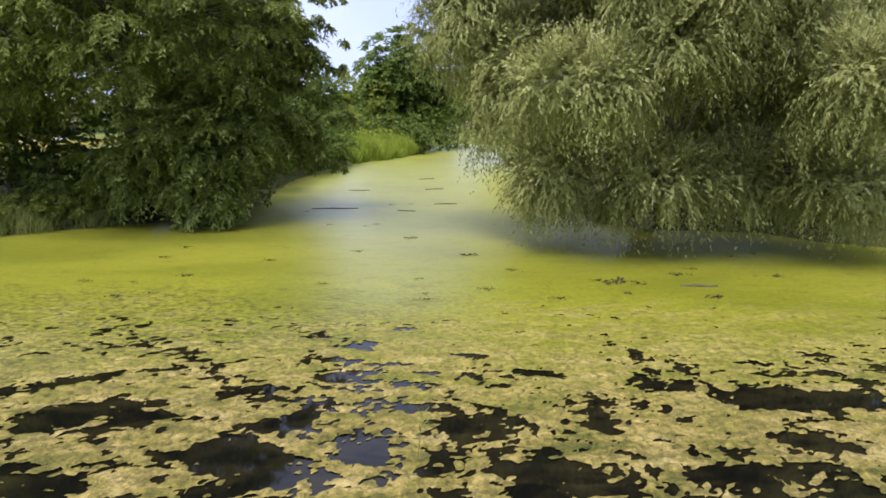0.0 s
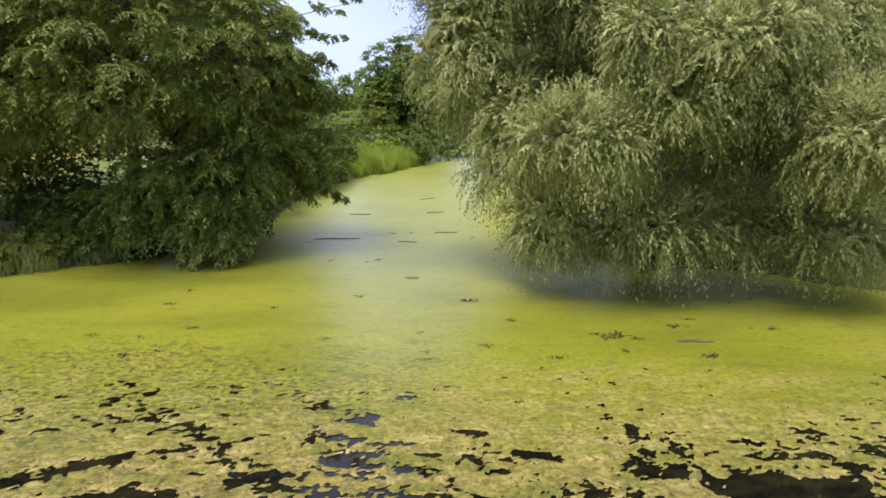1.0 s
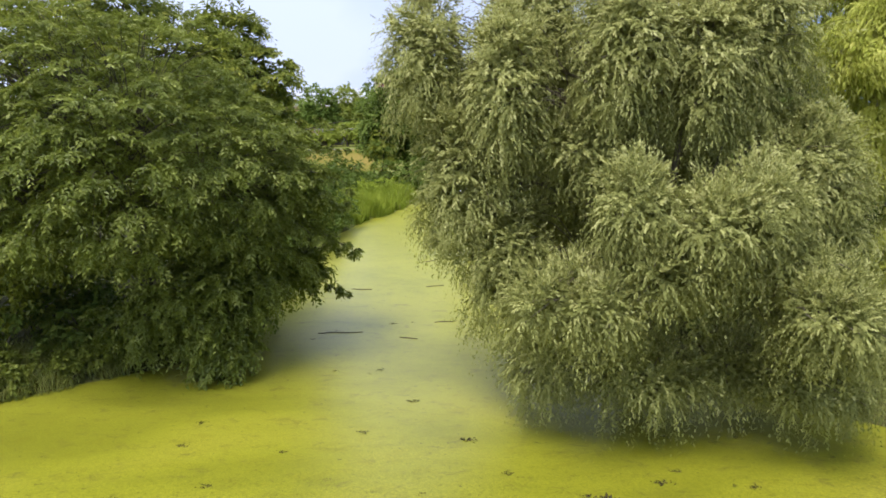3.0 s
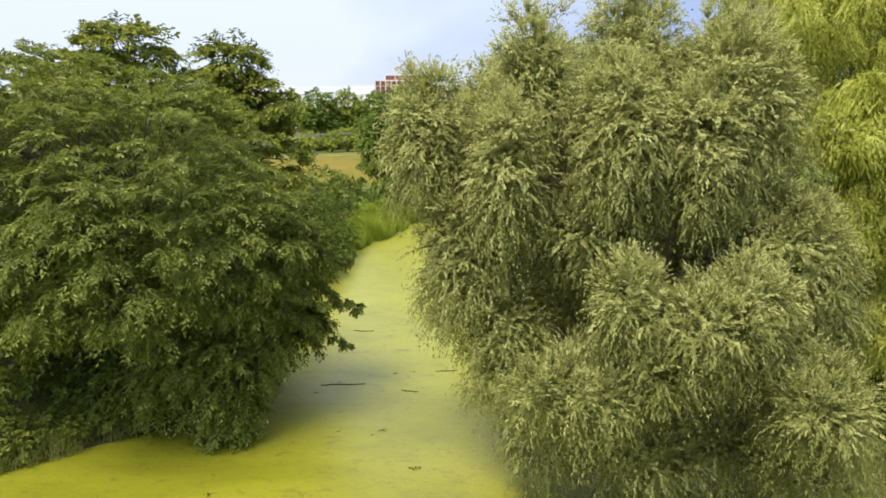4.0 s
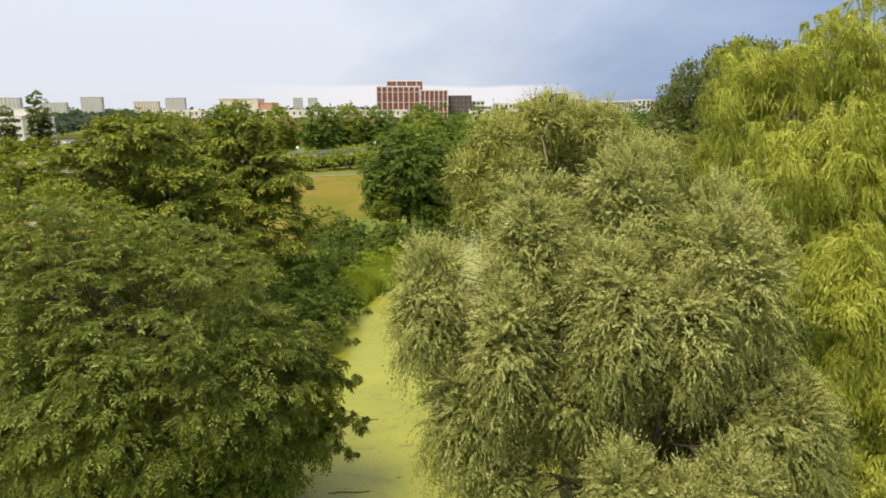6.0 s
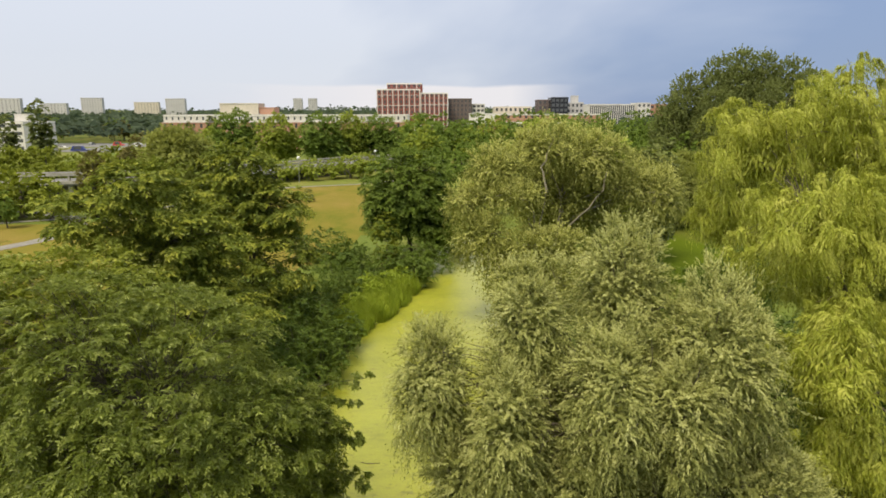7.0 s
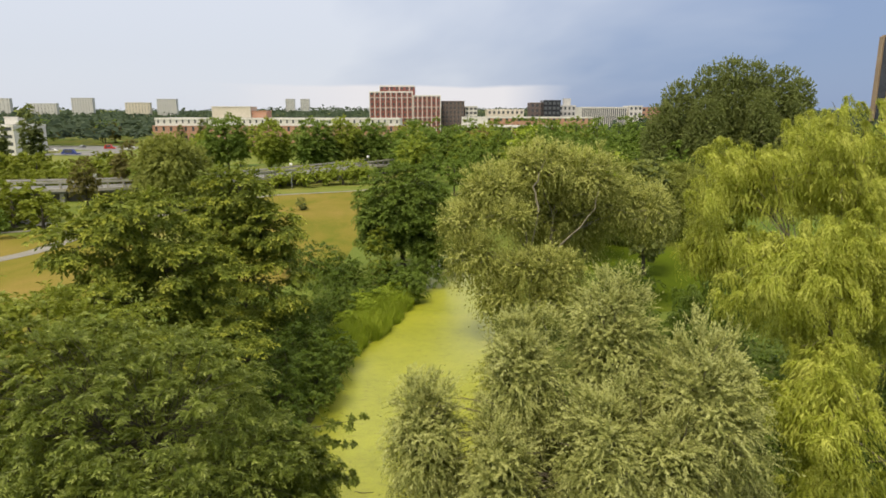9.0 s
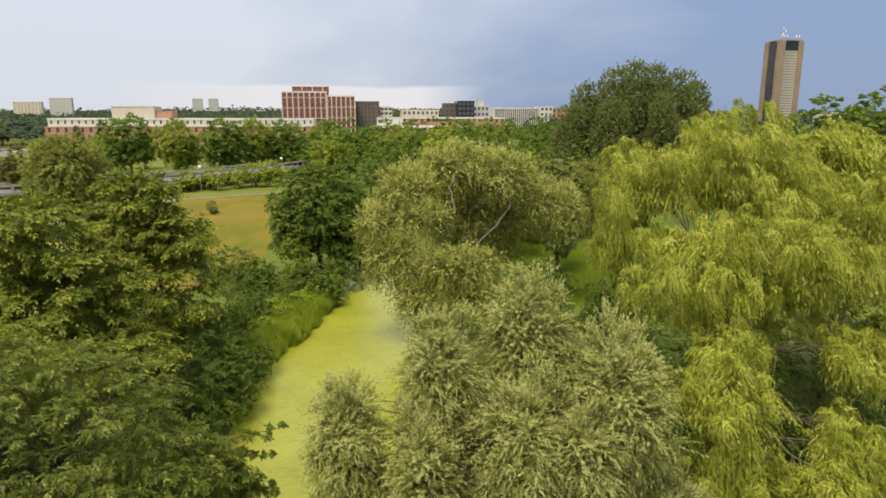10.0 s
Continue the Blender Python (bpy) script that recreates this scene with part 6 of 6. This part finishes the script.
building("black_block", 76, 88, 470, 16, 28.5, 8, 4, BLACK_WALL, "black glazed block standing over the roofs", pier=0.3, sill=0.4)
building("grey_block", 89, 101, 480, 18, 25, 6, 4, GREY_WALL, "grey concrete block with roof plant", pier=0.5, sill=0.5)
rooftop("plant_room", 96, 489, 25.2, 5, 5, 4.5, GREY_WALL, "grey vent tower on the grey block")
building("ribbed_building", 110, 144, 500, 24, 24, 1, 22, WHITE_WALL, "white building with close vertical ribs", pier=0.4, sill=0.1)
building("white_block", 146, 156, 500, 18, 25, 6, 3, WHITE_WALL, "white block with a brick side wing", pier=0.5, sill=0.5)
building("brick_hall", 157, 176, 505, 18, 24, 6, 5, RED_BRICK, "brick wing behind the poplars", pier=0.5, sill=0.5)
building("white_block", 168, 186, 420, 18, 22, 5, 5, WHITE_WALL, "white block half hidden by the poplars", pier=0.5, sill=0.5)
building("parking_deck", -200, -186, 290, 24, 14, 4, 2, WHITE_WALL, "white stepped office block behind trees", pier=0.25, sill=0.55)
rooftop("plant_room", -191, 300, 14.2, 6, 6, 3, WHITE_WALL, "white plant room on the office block")
building("white_block", -222, -201, 305, 20, 9, 2, 6, WHITE_WALL, "low white wing of the office block", pier=0.25, sill=0.55)
for x0, x1, y, h, m in ((-1035, -962, 1500, 52, GREY_WALL), (-918, -858, 1500, 41, GREY_WALL), (-824, -776, 1500, 53, GREY_WALL), (-704, -648, 1500, 43, CREAM_WALL), (-632, -588, 1500, 51, GREY_WALL)):
    building("apartment_tower", x0, x1, y, 10, h, 12, 8, m, "pale apartment tower on the horizon", pier=0.7, sill=0.66, group="apartment towers")
for x0, x1, y, h, m in ((-456, -429, 2000, 62, GREY_WALL), (-411, -385, 2000, 62, GREY_WALL)):
    building("apartment_tower", x0, x1, y, 10, h, 14, 5, m, "slim grey apartment tower on the horizon", pier=0.6, sill=0.55, group="apartment towers")


def campus_tower(x, y):
    t = thing("campus_tower", (x, y, 0), "tall tan concrete tower with pale louvred face", "tower")
    h, w = 75.0, 8.8
    put("core", boxes("core", [(-w, -w, -4, w, w, h - 1)], BROWN_BRICK), t)
    for sx in (-1, 1):
        for sy in (-1, 1):
            put("corner_pier", boxes("corner_pier", [(-2.3, -2.3, -4, 2.3, 2.3, h)], TAN_CONCRETE, 0.2), t, (sx * (w - 1.1), sy * (w - 1.1), 0))
    slat = boxes("slat", [(-w + 3.5, -0.5, 0, w - 3.5, 0.1, 1.5)], LOUVRE)
    for k in range(36):
        put("slat", slat, t, (0, -w - 0.1, 2 + k * 2.0))
    put("crown_band", boxes("crown_band", [(-w + 3.4, -w - 0.9, h - 7, w - 3.4, -w, h - 0.5)], BLACK_WALL), t)
    put("side_glazing", boxes("side_glazing", [(-w - 0.6, -w + 4.6, 0, -w, w - 4.6, h - 1)], BLACK_WALL), t)
    put("roof", boxes("roof", [(-w, -w, h, w, w, h + 0.8)], TAN_CONCRETE), t)
    mast = thing("antenna_mast", (x - 1, y, h + 0.8), "antenna mast with small dishes on the tower", "antenna")
    v, f = tubes(np.array([[(0, 0, 0), (0, 0, 5), (0, 0, 11)]], float), np.array([[0.5, 0.35, 0.15]]), 6)
    put("pole", mesh_from("pole", v, f, STEEL), mast)
    for k, (px, pz) in enumerate(((-1, 5), (0.8, 7), (-0.7, 9))):
        put("dish", boxes("dish", [(-0.7, -0.3, -0.7, 0.7, 0.3, 0.7)], LAMP_GLASS, 0.2), mast, (px, -0.5, pz))
    for px in (-7.5, -5, -2.5, 5, 7.5):
        a = thing("roof_antenna", (x + px, y - w + 2, h + 0.8), "small white antenna on the tower roof", "antenna", "roof antennas")
        v, f = tubes(np.array([[(0, 0, 0), (0, 0, 1.5), (0, 0, 3)]], float), np.array([[0.15, 0.15, 0.1]]), 5)
        put("pole", mesh_from("pole", v, f, STEEL), a)
        put("dish", boxes("dish", [(-0.7, -0.3, -0.7, 0.7, 0.3, 0.7)], LAMP_GLASS, 0.25), a, (0, 0, 2.6))


campus_tower(337, 486)
building("white_block", 372, 396, 470, 20, 21, 4, 6, WHITE_WALL, "white low block beside the tan tower", pier=0.4, sill=0.5)


# ---------------------------------------------------------------- cars
def car(x, y, turn, colour, label, tall=1.0, long=1.0):
    z = float(ground_height(np.array([x]), np.array([y]))[0]) + 0.05
    t = thing("car", (x, y, z), label, "car", "parked cars")
    t.rotation_euler = (0, 0, radians(turn))
    bm = bmesh.new()
    prof = [(-2.2, 0.35), (2.2, 0.35), (2.25, 0.8), (1.2, 0.95), (0.6, 1.5 * tall), (-1.5, 1.5 * tall), (-2.15, 0.95)]
    lo = [bm.verts.new((px * long, -0.88, pz)) for px, pz in prof]
    hi = [bm.verts.new((px * long, 0.88, pz)) for px, pz in prof]
    bm.faces.new(lo)
    bm.faces.new(hi[::-1])
    for k in range(len(prof)):
        q = (k + 1) % len(prof)
        bm.faces.new((lo[q], lo[k], hi[k], hi[q]))
    bmesh.ops.recalc_face_normals(bm, faces=bm.faces[:])
    bmesh.ops.bevel(bm, geom=bm.edges[:], offset=0.07, segments=2, affect="EDGES")
    me = bpy.data.meshes.new("body")
    bm.to_mesh(me)
    bm.free()
    me.materials.append(colour)
    put("body", me, t)
    for sy in (-1, 1):
        put("side_window", boxes("side_window", [(-1.3 * long, -0.02, 0.98, 0.5 * long, 0.02, 1.4 * tall)], GLASS), t, (0, sy * 0.885, 0))
    s = np.linspace(-0.12, 0.12, 3)
    v, f = tubes(np.stack([np.zeros(3), s, np.zeros(3)], 1)[None], np.full((1, 3), 0.33), 12)
    wheel = mesh_from("wheel", v, f, RUBBER, True)
    v, f = tubes(np.stack([np.zeros(3), s * 0.2, np.zeros(3)], 1)[None], np.array([[0.14, 0.2, 0.14]]), 10)
    rim = mesh_from("rim", v, f, STEEL, True)
    for sx in (-1.35, 1.35):
        for sy in (-0.82, 0.82):
            w = put("wheel", wheel, t, (sx * long, sy, 0.33))
            put("rim", rim, w, (0, math.copysign(0.135, sy), 0))


WHITE_PAINT, BLUE_PAINT, RED_PAINT, GREY_PAINT = paint("white car paint", (0.75, 0.75, 0.75)), paint("dark blue car paint", (0.03, 0.05, 0.22)), paint("red car paint", (0.55, 0.03, 0.02)), paint("grey car paint", (0.22, 0.23, 0.25))
car(-167, 299, 0, BLUE_PAINT, "dark blue van in the car park", 1.7, 1.9)
car(-172, 345, 10, RED_PAINT, "bright red van in the car park", 1.6, 1.3)
for k in range(8):
    car(-160 + rr.uniform(-40, 10), 325 + 7 * k, 90 * (k % 2), (WHITE_PAINT, GREY_PAINT)[k % 2], ("white car in the car park", "grey car in the car park")[k % 2])


# ---------------------------------------------------------------- banks and the pond's surface
def stand(name, seed, n, area, height, width, lean, leaf, label, category):
    """Blades scattered over a stretch of bank given by centres and radii."""
    rng = np.random.default_rng(seed)
    X, Y = [], []
    for cx, cy, r, share in area:
        m = int(n * share)
        a, q = rng.uniform(0, 2 * math.pi, m), r * np.sqrt(rng.random(m))
        X.append(cx + np.cos(a) * q)
        Y.append(cy + np.sin(a) * q)
    X, Y = np.concatenate(X), np.concatenate(Y)
    Z = ground_height(X, Y)
    ok = Z > -0.12
    v, f = blades(rng, X[ok], Y[ok], Z[ok] - 0.03, height * (0.35 + 1.25 * fbm(13, X[ok] * 0.9, Y[ok] * 0.9, 3)), width, lean)
    tagged(put(name, mesh_from(name, v, f, leaf)), label, category, kind="stuff")


stand("reeds", 301, 17000, [(-7.6, 50.5, 1.9, 0.20), (-6.4, 54.5, 2.3, 0.28), (-5.6, 58.5, 2.4, 0.27), (-4.2, 62.5, 2.1, 0.25)], 1.15, 0.055, 0.45, LEAF_REED, "bright green reeds along the pond edge", "reeds")
stand("bank_grass", 302, 12000, [(-13.0, 18.8, 1.8, 0.3), (-15.5, 17.2, 2.0, 0.3), (-11.0, 20.2, 1.2, 0.15), (-18.5, 16.2, 2.4, 0.25)], 0.60, 0.02, 1.0, LEAF_GRASS, "tall rank grass and weeds on the bank", "grass")
stand("bank_grass", 303, 5000, [(9.5, 19.6, 1.8, 0.25), (12.5, 17.4, 2.2, 0.3), (6.0, 20.5, 1.3, 0.2), (15.0, 15.8, 2.2, 0.25)], 0.6, 0.024, 0.5, LEAF_GRASS, "short grass beneath the willow on the bank", "grass")
for k, (x, y, r, h) in enumerate([(-13.4, 18.2, 0.9, 0.9), (-11.4, 19.9, 0.9, 0.9), (-12.2, 19.2, 0.8, 0.8), (-15.4, 17.4, 1.2, 1.2), (-14.4, 18.6, 1.0, 1.3), (-17.6, 17.2, 1.5, 1.6), (-12.4, 20.8, 1.2, 1.7), (-10.4, 20.6, 0.8, 0.9)]):
    shrub(310 + k, x, y, r, h, LEAF_WALNUT, "leafy herbs in the rank grass of the bank", 0.13)


def debris(x, y, size, seed, label="small dark clump of debris floating on the duckweed"):
    rng = np.random.default_rng(seed)
    n = 26
    P = np.stack([x + rng.normal(size=n) * size * 0.5, y + rng.normal(size=n) * size * 0.28, 0.012 + rng.random(n) * 0.03], 1)
    D = rng.normal(size=(n, 3)) * np.array([1, 0.7, 0.12])
    v, f = leaves(P, D, np.tile((0.0, 0.0, 1.0), (n, 1)) + rng.normal(size=(n, 3)) * 0.2, size * rng.uniform(0.2, 0.5, n), size * rng.uniform(0.1, 0.2, n))
    o = np.array([x, y, 0.006])
    tagged(put("floating_debris", mesh_from("floating_debris", v - o, f, SCUM), None, o), label, "debris", "floating debris")


def floating_stick(x, y, turn, length, seed):
    rng = np.random.default_rng(seed)
    s = np.linspace(-0.5, 0.5, 9)
    p = np.stack([s * length, rng.normal(size=9).cumsum() * 0.02 * length, np.full(9, 0.02)], 1)
    v, f = tubes(p[None], (0.022 * (1.1 - np.abs(s)))[None], 6)
    ob = put("stick", mesh_from("stick", v, f, STICK, True), None, (x, y, 0.0))
    ob.rotation_euler = (0, 0, radians(turn))
    tagged(ob, "thin dead stick floating on the duckweed", "stick", "floating sticks")


for k, (x, y, q) in enumerate([(3.46, 12.56, 0.34), (3.1, 12.7, 0.14), (-5.33, 13.1, 0.16), (4.9, 13.2, 0.22), (6.9, 13.0, 0.16), (0.8, 12.0, 0.15), (-2.4, 12.4, 0.12), (5.0, 11.4, 0.2),
                              (-7.2, 12.6, 0.14), (0.6, 15.2, 0.24), (-2.1, 15.6, 0.16), (1.5, 13.6, 0.16), (-4.0, 14.6, 0.14), (2.1, 11.3, 0.16), (-0.9, 17.5, 0.2), (-6.6, 14.9, 0.14)]):
    debris(x, y, q, 400 + k)
for k in range(26):
    debris(rr.uniform(-9, 8), rr.uniform(11.2, 25), rr.uniform(0.07, 0.16), 460 + k)
for k, (x, y, a, ln) in enumerate([(-3.95, 23.5, 4, 1.7), (0.1, 24.9, 8, 0.9), (-1.3, 23.0, -10, 0.7), (-0.4, 30.5, 20, 0.9), (-3.9, 30.0, -6, 1.0), (-0.9, 36, 30, 1.0), (5.0, 12.2, -6, 0.7)]):
    floating_stick(x, y, a, ln, 430 + k)


def water_plant(x, y):
    """A dry stalk with side leaves standing out of the water."""
    rng = np.random.default_rng(9)
    t = thing("water_plant", (x, y, 0.0), "thin dry stalk standing out of the water", "plant")
    s = np.linspace(0, 1, 7)
    v, f = tubes(np.stack([s * 0.06, s * 0.02, s * 0.55 - 0.05], 1)[None], (0.006 - 0.004 * s)[None], 5)
    put("stalk", mesh_from("stalk", v, f, LEAF_GRASS, True), t)
    n = 18
    q = rng.uniform(0.1, 1, n)
    P = np.stack([q * 0.06, q * 0.02, q * 0.55 - 0.05], 1)
    v, f = leaves(P, rng.normal(size=(n, 3)) * np.array([1, 1, 0.3]) + np.array([0, 0, 0.6]), rng.normal(size=(n, 3)), np.full(n, 0.12), np.full(n, 0.014))
    put("leaf_tuft", mesh_from("leaf_tuft", v, f, LEAF_GRASS), t)


water_plant(-0.25, 5.6)
